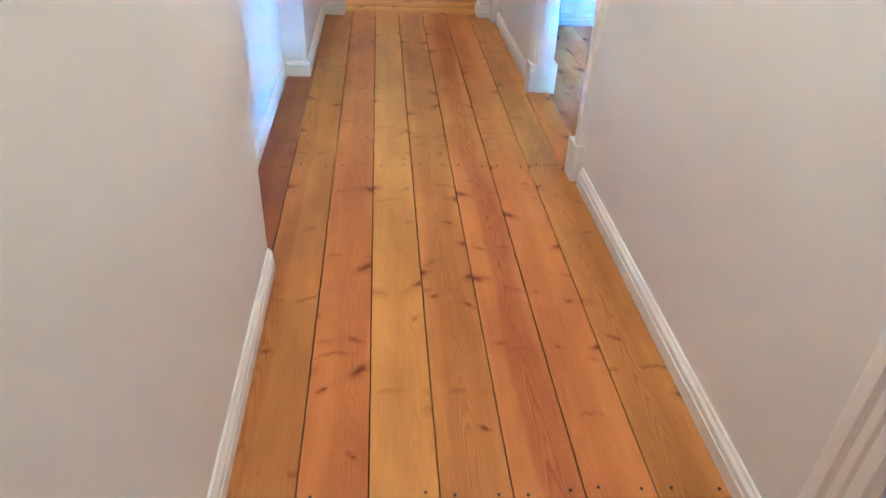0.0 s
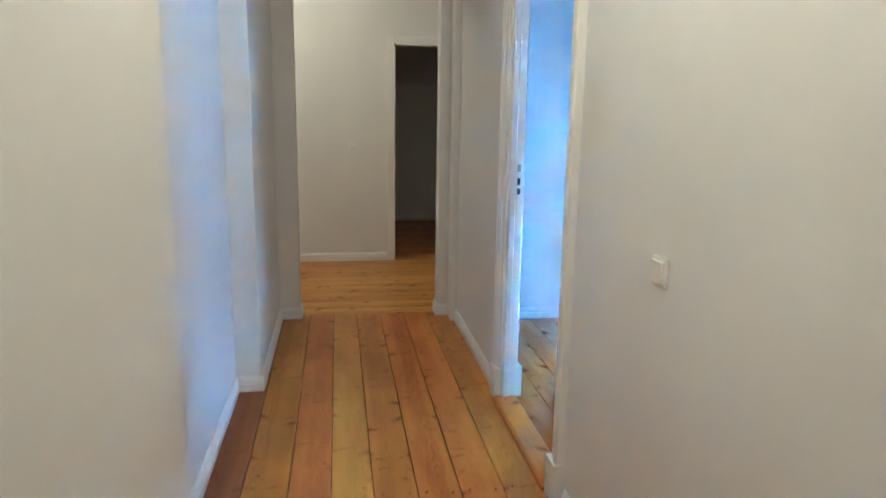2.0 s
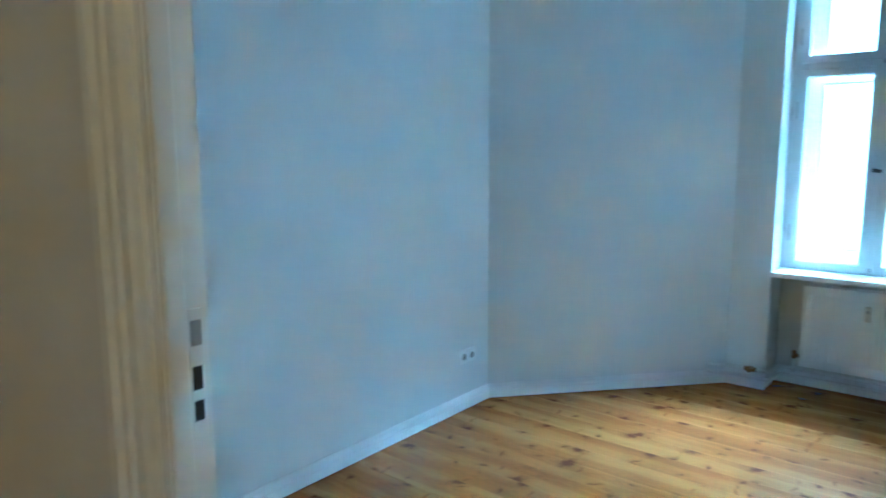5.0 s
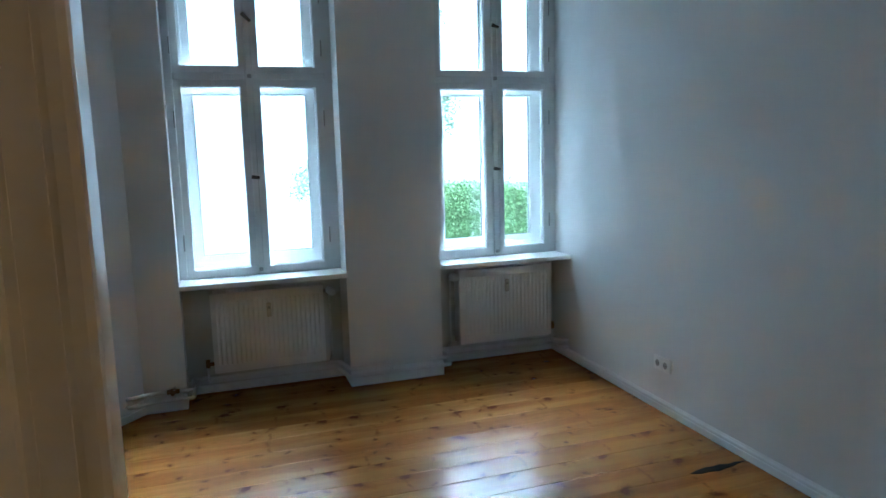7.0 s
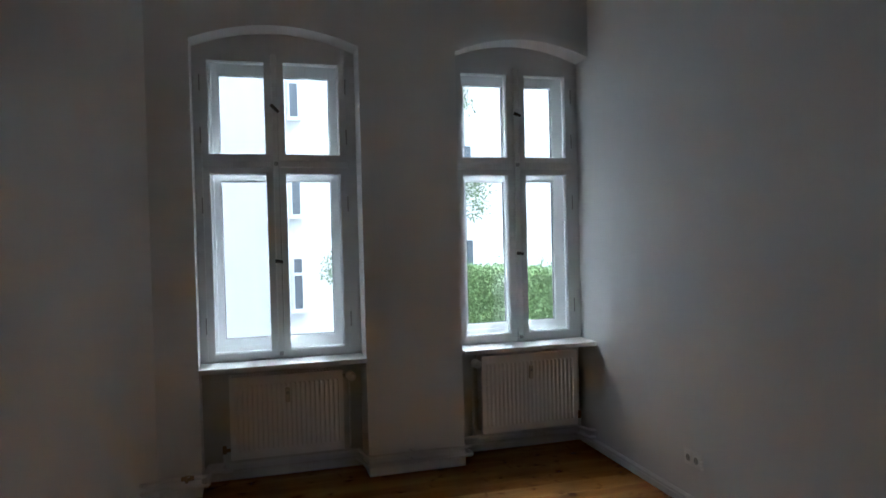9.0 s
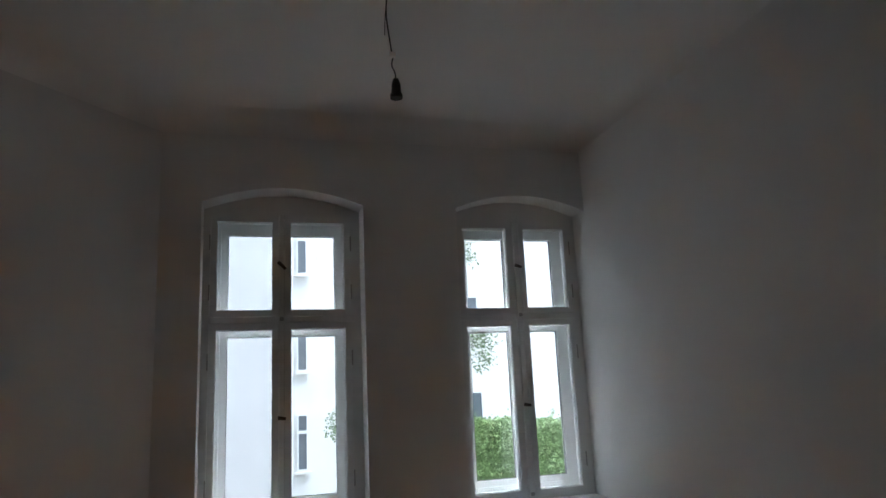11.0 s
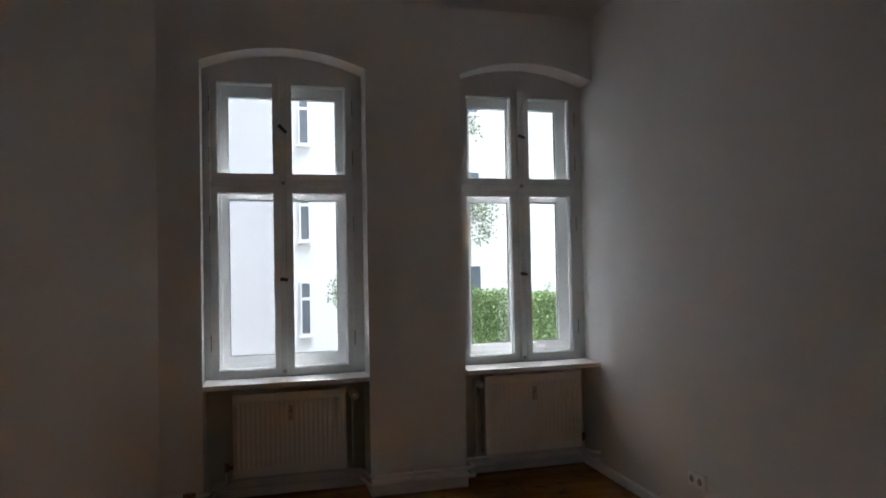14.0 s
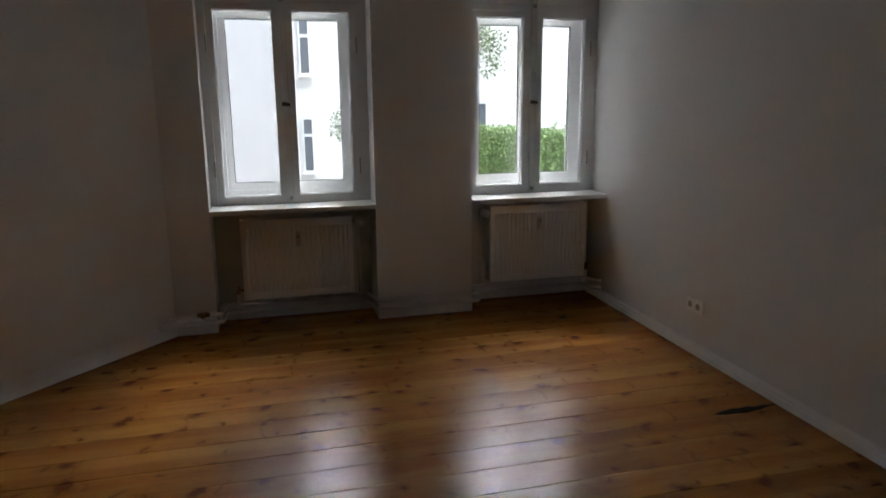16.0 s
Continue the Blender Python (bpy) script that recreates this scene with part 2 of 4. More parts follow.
PINE_ORANGE = wood("pine_orange", (0.673, 0.298, 0.011), (0.516, 0.179, 0.006), (0.15, 0.045, 0.008), 0.32)
PINE_RED = wood("pine_red", (0.707, 0.337, 0.013), (0.494, 0.149, 0.006), (0.20, 0.045, 0.008), 0.32, 0.9, 1, 0.95, rare=0.7)
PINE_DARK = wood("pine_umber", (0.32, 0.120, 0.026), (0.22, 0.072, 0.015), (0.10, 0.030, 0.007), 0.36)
PINE_ROOM = wood("pine_room", (0.51, 0.245, 0.050), (0.345, 0.132, 0.022), (0.10, 0.029, 0.007), 0.26, 0.90, 1, 0.55, (0.110, 0.026, 0.005), 0.30, 0.62, 0.42, 1.3)
PINE_CROSS = wood("pine_cross", (0.741, 0.413, 0.015), (0.539, 0.269, 0.007), (0.16, 0.050, 0.009), 0.32, 1.0, 0)
STUCCO = paint("white_render", (0.76, 0.75, 0.725), 0.9, 20, 0.3, 0.03)
STUCCO_COOL = paint("pale_grey_render", (0.50, 0.50, 0.495), 0.9, 20, 0.3, 0.03)
YARD = paint("courtyard_paving", (0.22, 0.215, 0.20), 0.9, 8, 0.4, 0.15)
FARGLASS = plain("far_window_glass", (0.13, 0.15, 0.17), 0.12)


BULB, _, _, bulb_shader = nodes_of("lit_bulb_glass")
bulb_shader.inputs["Base Color"].default_value = (0.9, 0.85, 0.75, 1)
bulb_shader.inputs["Emission Color"].default_value = (1.0, 0.48, 0.14, 1)
bulb_shader.inputs["Emission Strength"].default_value = 0.6


def leaf(name, lo, hi):
    m, n, l, b = nodes_of(name)
    geo = n.new("ShaderNodeNewGeometry")
    v = coords(n, l)
    big = noise_tex(n, l, v, 1.7, 3)
    tone = ramp(n, l, geo.outputs["Random Per Island"], [(0.0, lo), (0.6, hi), (1.0, tuple(c * 1.25 for c in hi))]).outputs["Color"]
    shade = ramp(n, l, big.outputs["Fac"], [(0.3, (0.75, 0.8, 0.7)), (0.7, (1, 1, 1))]).outputs["Color"]
    l.new(mix(n, l, 1.0, tone, shade, "MULTIPLY"), b.inputs["Base Color"])
    b.inputs["Roughness"].default_value = 0.5
    return m


LEAF = leaf("ivy_leaf", (0.17, 0.26, 0.09), (0.27, 0.37, 0.15))
LEAF2 = leaf("birch_leaf", (0.10, 0.15, 0.06), (0.18, 0.24, 0.11))
BARK = paint("birch_bark", (0.55, 0.53, 0.48), 0.8, 12, 0.4, 0.3)
HEDGE_SHADE = paint("hedge_core", (0.12, 0.19, 0.065), 0.95, 8, 0.4, 0.3)


# ---- mesh helpers ----
def mesh_from(name, bm):
    me = bpy.data.meshes.new(name)
    bmesh.ops.recalc_face_normals(bm, faces=bm.faces)
    bm.to_mesh(me)
    bm.free()
    return me


def part(name, bm, material, parent=None, label="", smooth=False):
    me = mesh_from(name, bm)
    me.materials.append(material)
    if smooth:
        me.polygons.foreach_set("use_smooth", [True] * len(me.polygons))
    ob = new(name, me)
    if parent is not None:
        ob.parent = parent
    return tagged(ob, label=label)


def add_box(bm, x0, x1, y0, y1, z0, z1, bevel=0.0):
    r = bmesh.ops.create_cube(bm, size=1.0)
    vs = r["verts"]
    bmesh.ops.scale(bm, vec=(abs(x1 - x0), abs(y1 - y0), abs(z1 - z0)), verts=vs)
    bmesh.ops.translate(bm, vec=((x0 + x1) / 2, (y0 + y1) / 2, (z0 + z1) / 2), verts=vs)
    if bevel:
        es = list({e for v in vs for e in v.link_edges})
        bmesh.ops.bevel(bm, geom=es, offset=bevel, segments=2, affect="EDGES", profile=0.6)
    return bm


def box(x0, x1, y0, y1, z0, z1, bevel=0.0):
    return add_box(bmesh.new(), x0, x1, y0, y1, z0, z1, bevel)


def add_prism(bm, pts, a, b, put):
    """Extrude a 2D outline from a to b; put maps (u, v, w) to a place."""
    lo = [bm.verts.new(put(u, v, a)) for u, v in pts]
    hi = [bm.verts.new(put(u, v, b)) for u, v in pts]
    bm.faces.new(lo)
    bm.faces.new(hi)
    k = len(pts)
    for i in range(k):
        bm.faces.new((lo[i], lo[(i + 1) % k], hi[(i + 1) % k], hi[i]))
    return bm


def add_cyl(bm, p, q, r0, r1=None, seg=12):
    p, q = Vector(p), Vector(q)
    d = q - p
    m = Matrix.Translation((p + q) / 2) @ d.to_track_quat("Z", "Y").to_matrix().to_4x4()
    bmesh.ops.create_cone(bm, cap_ends=True, segments=seg, radius1=r0, radius2=r0 if r1 is None else r1, depth=d.length, matrix=m)
    return bm


def cyl(p, q, r0, r1=None, seg=12):
    return add_cyl(bmesh.new(), p, q, r0, r1, seg)


def tube(name, pts, radius, material, parent=None, label="", round_it=0.02):
    """A bent pipe or cord as a mesh swept along a path with rounded corners."""
    path = [Vector(pts[0])]
    for a, b, c in zip(pts, pts[1:], pts[2:]):
        a, b, c = Vector(a), Vector(b), Vector(c)
        r = min(round_it, (a - b).length / 2, (c - b).length / 2)
        p, q = b + (a - b).normalized() * r, b + (c - b).normalized() * r
        for i in range(5):
            s = i / 4
            path.append(p * (1 - s) ** 2 + b * 2 * s * (1 - s) + q * s * s)
    path.append(Vector(pts[-1]))
    bm = bmesh.new()
    rings, side = [], None
    for i, p in enumerate(path):
        d = (path[min(i + 1, len(path) - 1)] - path[max(i - 1, 0)]).normalized()
        if side is None:
            side = d.orthogonal().normalized()
        side = (side - d * side.dot(d)).normalized()
        up = d.cross(side)
        rings.append([bm.verts.new(p + (side * math.cos(k * math.pi / 5) + up * math.sin(k * math.pi / 5)) * radius) for k in range(10)])
    for r0, r1 in zip(rings, rings[1:]):
        for k in range(10):
            bm.faces.new((r0[k], r0[(k + 1) % 10], r1[(k + 1) % 10], r1[k]))
    bm.faces.new(rings[0])
    bm.faces.new(rings[-1])
    return part(name, bm, material, parent, label, True)


def structure(ob, label, category):
    return tagged(ob, label, category, kind="structure")


def wall(name, x0, x1, y0, y1, z0, z1, label="smooth white painted plaster wall", mat=None):
    return structure(part(name, box(x0, x1, y0, y1, z0, z1), mat or WALL), label, "wall")


# ---- plan ----
HX, RX = 0.02, 0.095           # partition between hall and room: hall face, room face
LX, LREC = -1.28, -1.415       # hall's other wall and the back of its recess
HC, RC = 3.20, 3.32            # ceilings
DY0, DY1, DH = 3.86, 4.79, 2.2 # room door opening
WX, WOUT = 4.088, 4.68         # window wall, inside and outside
YN = 6.235                     # wall across the room from the socketed one
YS0, YS1 = 2.306, 2.370        # wall with the double socket, at the windows and at the door
DIA, DIB = (2.886, YN), (WX, 5.175)
PY, PY2 = 6.396, 6.55          # narrowing of the hall
EY = 8.413                     # end wall

# ---- hall shell ----
wall("wall_hall_right_near", HX, RX, -1.2, 0.95, 0, HC)
wall("wall_hall_right_above_near_door", HX, RX, 0.95, 1.80, 2.2, HC)
wall("wall_hall_right", HX, RX, 1.80, DY0, 0, HC)
wall("wall_above_room_door", HX, RX, DY0, DY1, DH, RC)
wall("wall_hall_right_far", HX, RX, DY1, PY, 0, RC)
wall("wall_hall_left", LX - 0.2, LX + 0.035, -1.2, 3.10, 0, HC)
wall("wall_hall_recess", LREC - 0.2, LREC, 3.10, 5.06, 0, HC, "white plaster wall set back in a shallow recess")
wall("wall_hall_left_far", LX - 0.2, LX, 5.06, PY, 0, HC)
wall("wall_hall_behind", LX - 0.2, RX, -1.4, -1.2, 0, HC)
wall("wall_pilaster_left", LX - 0.2, -1.135, PY, PY2, 0, HC)
wall("wall_pilaster_right", -0.10, 0.4, PY, PY2, 0, HC)
wall("wall_lintel", -1.135, -0.10, PY, PY2, 2.42, HC)
wall("wall_lobby_left", -2.5, -2.3, PY2, EY + 0.2, 0, HC)
wall("wall_lobby_front", -2.3, LX - 0.2, PY2 - 0.1, PY2, 0, HC)
wall("wall_lobby_right", 1.1, 1.3, PY2, EY - 0.001, 0, HC)
wall("wall_lobby_front_right", 0.4, 1.1, PY2 - 0.1, PY2, 0, HC)
wall("wall_end_left", -2.3, -0.275, EY, EY + 0.14, 0, HC)
wall("wall_end_right", 0.56, 2.6, EY, EY + 0.14, 0, HC)
wall("wall_end_above_door", -0.275, 0.56, EY, EY + 0.14, 2.19, HC)
wall("wall_dark_room_back", -1.2, 2.4, 11.1, 11.3, 0, HC)
wall("wall_dark_room_left", -1.4, -1.2, EY + 0.14, 11.3, 0, HC)
wall("wall_dark_room_right", 2.4, 2.6, EY + 0.14, 11.3, 0, HC)
structure(part("ceiling_hall", box(-2.5, RX, -1.4, 11.3, HC, HC + 0.2), CEIL), "smooth white painted hall ceiling", "ceiling")
structure(part("ceiling_lobby", box(RX, 2.6, PY2 - 0.1, 11.3, HC, HC + 0.2), CEIL), "smooth white painted lobby ceiling", "ceiling")

# ---- room shell ----
def slant_wall():
    bm = bmesh.new()
    add_prism(bm, [(RX, YS1), (WOUT, YS0 - 0.007), (WOUT, YS0 - 0.25), (RX, YS1 - 0.25)], 0, RC + 0.1, lambda u, v, w: (u, v, w))
    return bm


structure(part("wall_room_south", slant_wall(), WALL), "smooth white painted plaster wall with a socket", "wall")
wall("wall_room_north", RX - 0.12, DIA[0], YN, YN + 0.15, 0, RC + 0.1, "smooth white painted plaster wall")
dia = bmesh.new()
add_prism(dia, [DIA, DIB, (WX, DIB[1] + 0.4), (WX - 0.3, YN + 0.15), (DIA[0], YN + 0.15)], 0, RC + 0.1, lambda u, v, w: (u, v, w))
structure(part("wall_room_diagonal", dia, WALL), "white plaster wall cutting the room's corner diagonally", "wall")

NL, NR = (3.918, 4.930), (2.303, 3.276)     # the two window niches, along y
SPRING, RISE = 2.738, 0.102
SILL = 0.765


def arc(y0, y1, n=14):
    return [(y0 + (y1 - y0) * i / n, SPRING + RISE * (1 - (2 * i / n - 1) ** 2)) for i in range(n + 1)]


def win_wall_x(u, v, w):
    return (w, u, v)


wall("wall_window_left", WX, WOUT, NL[1], DIB[1] + 0.4, 0, RC + 0.1)
wall("wall_window_pier", WX, WOUT, NR[1], NL[0], 0, RC + 0.1, "white plaster pier between the two windows")
for nm, (a, b) in (("wall_window_arch_left", NL), ("wall_window_arch_right", NR)):
    bm = bmesh.new()
    pts = arc(a, b)
    # strips keep the arched underside clean
    for p, q in zip(pts, pts[1:]):
        add_prism(bm, [p, q, (q[0], RC + 0.1), (p[0], RC + 0.1)], WX, WOUT, win_wall_x)
    bmesh.ops.remove_doubles(bm, verts=bm.verts, dist=0.0005)
    inner = [f for f in bm.faces if abs(f.normal.y) > 0.9 and a + 0.01 < f.calc_center_median().y < b - 0.01]
    bmesh.ops.delete(bm, geom=inner, context="FACES_ONLY")
    structure(part(nm, bm, WALL), "white plaster above a shallow segmental window arch", "wall")
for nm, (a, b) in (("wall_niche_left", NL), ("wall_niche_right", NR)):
    wall(nm, 4.335, WOUT, a, b, 0, SILL - 0.03, "grey-white plaster, darker than the walls, at the back of a radiator niche", NICHE)

# ceiling with a rounded cove all round
rc = bmesh.new()
outline = [(RX, YS1), (WX, YS0), (WX, DIB[1]), DIA, (RX, YN)]


def inset(pts, d):
    k, out = len(pts), []
    for i in range(k):
        p0, p1, p2 = Vector(pts[i - 1]), Vector(pts[i]), Vector(pts[(i + 1) % k])
        d1, d2 = (p1 - p0).normalized(), (p2 - p1).normalized()
        n1, n2 = Vector((-d1.y, d1.x)), Vector((-d2.y, d2.x))
        bis = (n1 + n2).normalized()
        out.append(p1 + bis * d / max(0.2, bis.dot(n1)))
    return out


COVE = 0.17
loops = []
for i in range(9):
    a = i / 8 * math.pi / 2
    ring = inset(outline, -0.004 + COVE * (1 - math.cos(a)))
    loops.append([rc.verts.new((p.x, p.y, RC - COVE + COVE * math.sin(a))) for p in ring])
for r0, r1 in zip(loops, loops[1:]):
    for k in range(5):
        f = rc.faces.new((r0[k], r0[(k + 1) % 5], r1[(k + 1) % 5], r1[k]))
        f.smooth = True
rc.faces.new(loops[-1])
top = [rc.verts.new((v.co.x, v.co.y, RC + 0.1)) for v in loops[0]]
for k in range(5):
    rc.faces.new((loops[0][k], loops[0][(k + 1) % 5], top[(k + 1) % 5], top[k]))
rc.faces.new(top)
structure(part("ceiling_room", rc, CEIL), "white plaster ceiling with a rounded cove", "ceiling")

# roof slab and floor slab close the place
structure(part("wall_slab_above", box(-2.6, WOUT, -1.5, 11.4, RC + 0.11, RC + 0.4), WALL), "plain slab above the rooms", "slab")
floor = structure(part("floor", box(-2.6, WOUT - 0.02, -1.5, 11.4, -0.30, -0.024), GAP), "old pine plank floor on dark battens", "floor")


# ---- baseboards and casings ----
def board_profile(h=0.085, t=0.02):
    return [(0, 0), (t, 0), (t, h * 0.52), (t * 0.8, h * 0.56), (t * 0.8, h * 0.62), (t * 0.95, h * 0.66), (t * 0.85, h * 0.80), (t * 0.5, h * 0.9), (t * 0.35, h), (0, h)]


def baseboard(p, q, flip=1, h=0.085, t=0.02):
    """Moulded skirting from p to q on the floor; it stands proud to the left of the way from p to q (flip -1: right)."""
    p, q = Vector(p), Vector(q)
    d = (q - p).normalized()
    n = Vector((-d.y, d.x)) * flip
    bm = bmesh.new()
    add_prism(bm, board_profile(h, t), 0, (q - p).length, lambda u, v, w: (p.x + d.x * w + n.x * u, p.y + d.y * w + n.y * u, v))
    return structure(part("baseboard", bm, TRIM), "moulded white painted wooden baseboard", "baseboard")


baseboard((HX, -1.2), (HX, 0.80))
baseboard((HX, 1.93), (HX, DY0 - 0.15))
baseboard((HX, DY1 + 0.15), (HX, PY))
baseboard((LX + 0.035, -1.2), (LX + 0.035, 3.10), -1)
baseboard((LREC, 3.10), (LREC, 5.06), -1)
baseboard((LREC + 0.02, 5.06), (LX + 0.02, 5.06), -1)
baseboard((LX, 5.06), (LX, PY), -1)
baseboard((LX + 0.02, PY), (-1.135 + 0.02, PY), -1)
baseboard((-1.135, PY), (-1.135, PY2), -1)
baseboard((HX - 0.02, PY), (-0.12, PY), 1)
baseboard((-0.10, PY), (-0.10, PY2), 1)
baseboard((-2.3, EY), (-0.345, EY), -1)
baseboard((-1.2, 11.1), (2.4, 11.1), -1)
baseboard((RX, YS1), (4.335, YS0 - 0.004), 1, h=0.068, t=0.013)
baseboard((RX, YN), DIA, -1)
baseboard(DIA, DIB, -1)
baseboard((WX, NL[1] - 0.0), (WX, DIB[1]), 1, 0.10, 0.022)
baseboard((WX, NR[1]), (WX, NL[0]), 1, 0.10, 0.022)
baseboard((4.335, NL[0]), (4.335, NL[1]), 1, 0.085, 0.018)
baseboard((4.335, NR[0] + 0.02), (4.335, NR[1]), 1, 0.085, 0.018)
baseboard((RX, YS1), (RX, DY0 - 0.13), -1, h=0.068, t=0.013)
baseboard((RX, DY1 + 0.13), (RX, YN), -1)

CAS = [(0, 0), (0.008, 0), (0.014, 0.012), (0.02, 0.02), (0.02, 0.05), (0.026, 0.058), (0.026, 0.078), (0.034, 0.09), (0.034, 0.118), (0.028, 0.13), (0, 0.13)]


def casing(name, y0, y1, h, face, out, width, label, thick=0.12, strike=False):
    """A moulded casing in a wall along y: jamb linings and casing boards, on the hall's face (out -1) and the other."""
    base = new(name)
    base.location = (face, (y0 + y1) / 2, 0)
    structure(base, label, "door frame")
    s = width / 0.13

    def local(bm):
        bmesh.ops.translate(bm, vec=(-face, -(y0 + y1) / 2, 0), verts=bm.verts)
        return bm

    for side, edge, sg in (("near", y0, -1), ("far", y1, 1)):
        for f, o, back in ((face, out, 0.004), (face - out * thick, -out, 0.018)):
            bm = bmesh.new()
            add_prism(bm, [(u, v * s) for u, v in CAS], 0.0, h + width, lambda u, v, w: (f + o * u, edge + sg * (v + back), w))
            part("casing_board", local(bm), TRIM, base)
            bm = box(f, f + o * 0.042, edge + sg * back, edge + sg * (width + 0.012), 0, 0.17, 0.004)
            part("plinth_block", local(bm), TRIM, base)
        a, b = sorted((edge, edge + sg * 0.003))
        jam = bmesh.new()
        add_box(jam, face + 0.001, face - out * thick, a - (0.012 if sg > 0 else 0), b + (0.012 if sg < 0 else 0), 0, h)
        part("jamb_lining", local(jam), TRIM, base)
        stop = box(face + 0.002, face + 0.036, edge - sg * 0.024, edge - sg * 0.011, 0, h - 0.02, 0.004)
        part("door_stop", local(stop), TRIM, base)
    for f, o in ((face, out), (face - out * thick, -out)):
        bm = bmesh.new()
        add_prism(bm, [(u, v * s) for u, v in CAS], y0, y1, lambda u, v, w: (f + o * u, w, h + v))
        part("head_casing", local(bm), TRIM, base)
    part("head_lining", local(box(face + 0.001, face - out * thick, y0, y1, h - 0.015, h - 0.001)), TRIM, base)
    if strike:
        y = y1 - 0.0122
        plate = part("strike_plate", local(box(face + 0.040, face + 0.064, y - 0.003, y, 1.09, 1.29, 0.001)), TRIM, base, "painted strike plate with latch slots")
        part("latch_tongue", local(box(face + 0.043, face + 0.060, y - 0.0065, y - 0.0032, 1.235, 1.273, 0.001)), WELL, plate, "grey steel latch keep")
        # Raised near-black blocks put the shade of the bolt holes into colour.
        for z0, z1 in ((1.167, 1.203), (1.119, 1.150)):
            part("bolt_slot", local(box(face + 0.044, face + 0.059, y - 0.0045, y - 0.0032, z0, z1)), DARKHOLE, plate, "black block standing in for a shaded bolt slot")
    return base


casing("door_frame_room", DY0, DY1, DH, HX, -1, 0.105, "white painted moulded door frame of an open doorway", RX - HX, True)
casing("door_frame_near", 0.95, 1.79, 2.2, HX, -1, 0.13, "white painted moulded door frame in the hall")
near_door = new("door_near")
near_door.location = (0.10, 0.95, 0)
structure(near_door, "closed white painted panel door in the hall", "door")
part("door_leaf", box(-0.02, 0.02, 0.015, 0.825, 0.01, 2.18, 0.003), TRIM, near_door)
for z0, z1 in ((0.2, 0.85), (1.05, 2.0)):
    part("door_panel", box(-0.026, -0.0205, 0.14, 0.70, z0, z1, 0.003), TRIM, near_door)

# frame of the dark doorway at the end of the lobby
end = new("door_frame_end")
end.location = (0.14, EY, 0)
structure(end, "plain white frame round a dark open doorway", "door frame")
for x0, x1 in ((-0.345, -0.275), (0.56, 0.63)):
    part("casing_board", box(x0 - 0.14, x1 - 0.14, -0.022, 0.0, 0, 2.26, 0.004), TRIM, end)
part("head_casing", box(-0.275 - 0.14, 0.56 - 0.14, -0.022, 0.0, 2.19, 2.26, 0.004), TRIM, end)
part("jamb_lining", box(-0.275 - 0.14, -0.262 - 0.14, -0.02, 0.14, 0, 2.18), TRIM, end)
part("jamb_lining", box(0.547 - 0.14, 0.56 - 0.14, -0.02, 0.14, 0, 2.18), TRIM, end)
part("head_lining", box(-0.262 - 0.14, 0.547 - 0.14, -0.02, 0.14, 2.175, 2.19), TRIM, end)
part("strike_plate", box(-0.262 - 0.14, -0.258 - 0.14, 0.01, 0.035, 1.08, 1.26), STEEL, end, "steel strike plate")

sill = bmesh.new()
add_prism(sill, [(HX - 0.052, -0.02), (HX - 0.052, 0.006), (HX - 0.046, 0.014), (HX - 0.034, 0.018), (HX + 0.004, 0.020), (RX - 0.004, 0.020), (RX + 0.004, 0.012), (RX + 0.004, -0.02)],
          DY0 + 0.002, DY1 - 0.002, lambda u, v, w: (u, w, v))
threshold = structure(part("threshold", sill, PINE_ORANGE), "worn reddish pine threshold board in the doorway", "threshold")


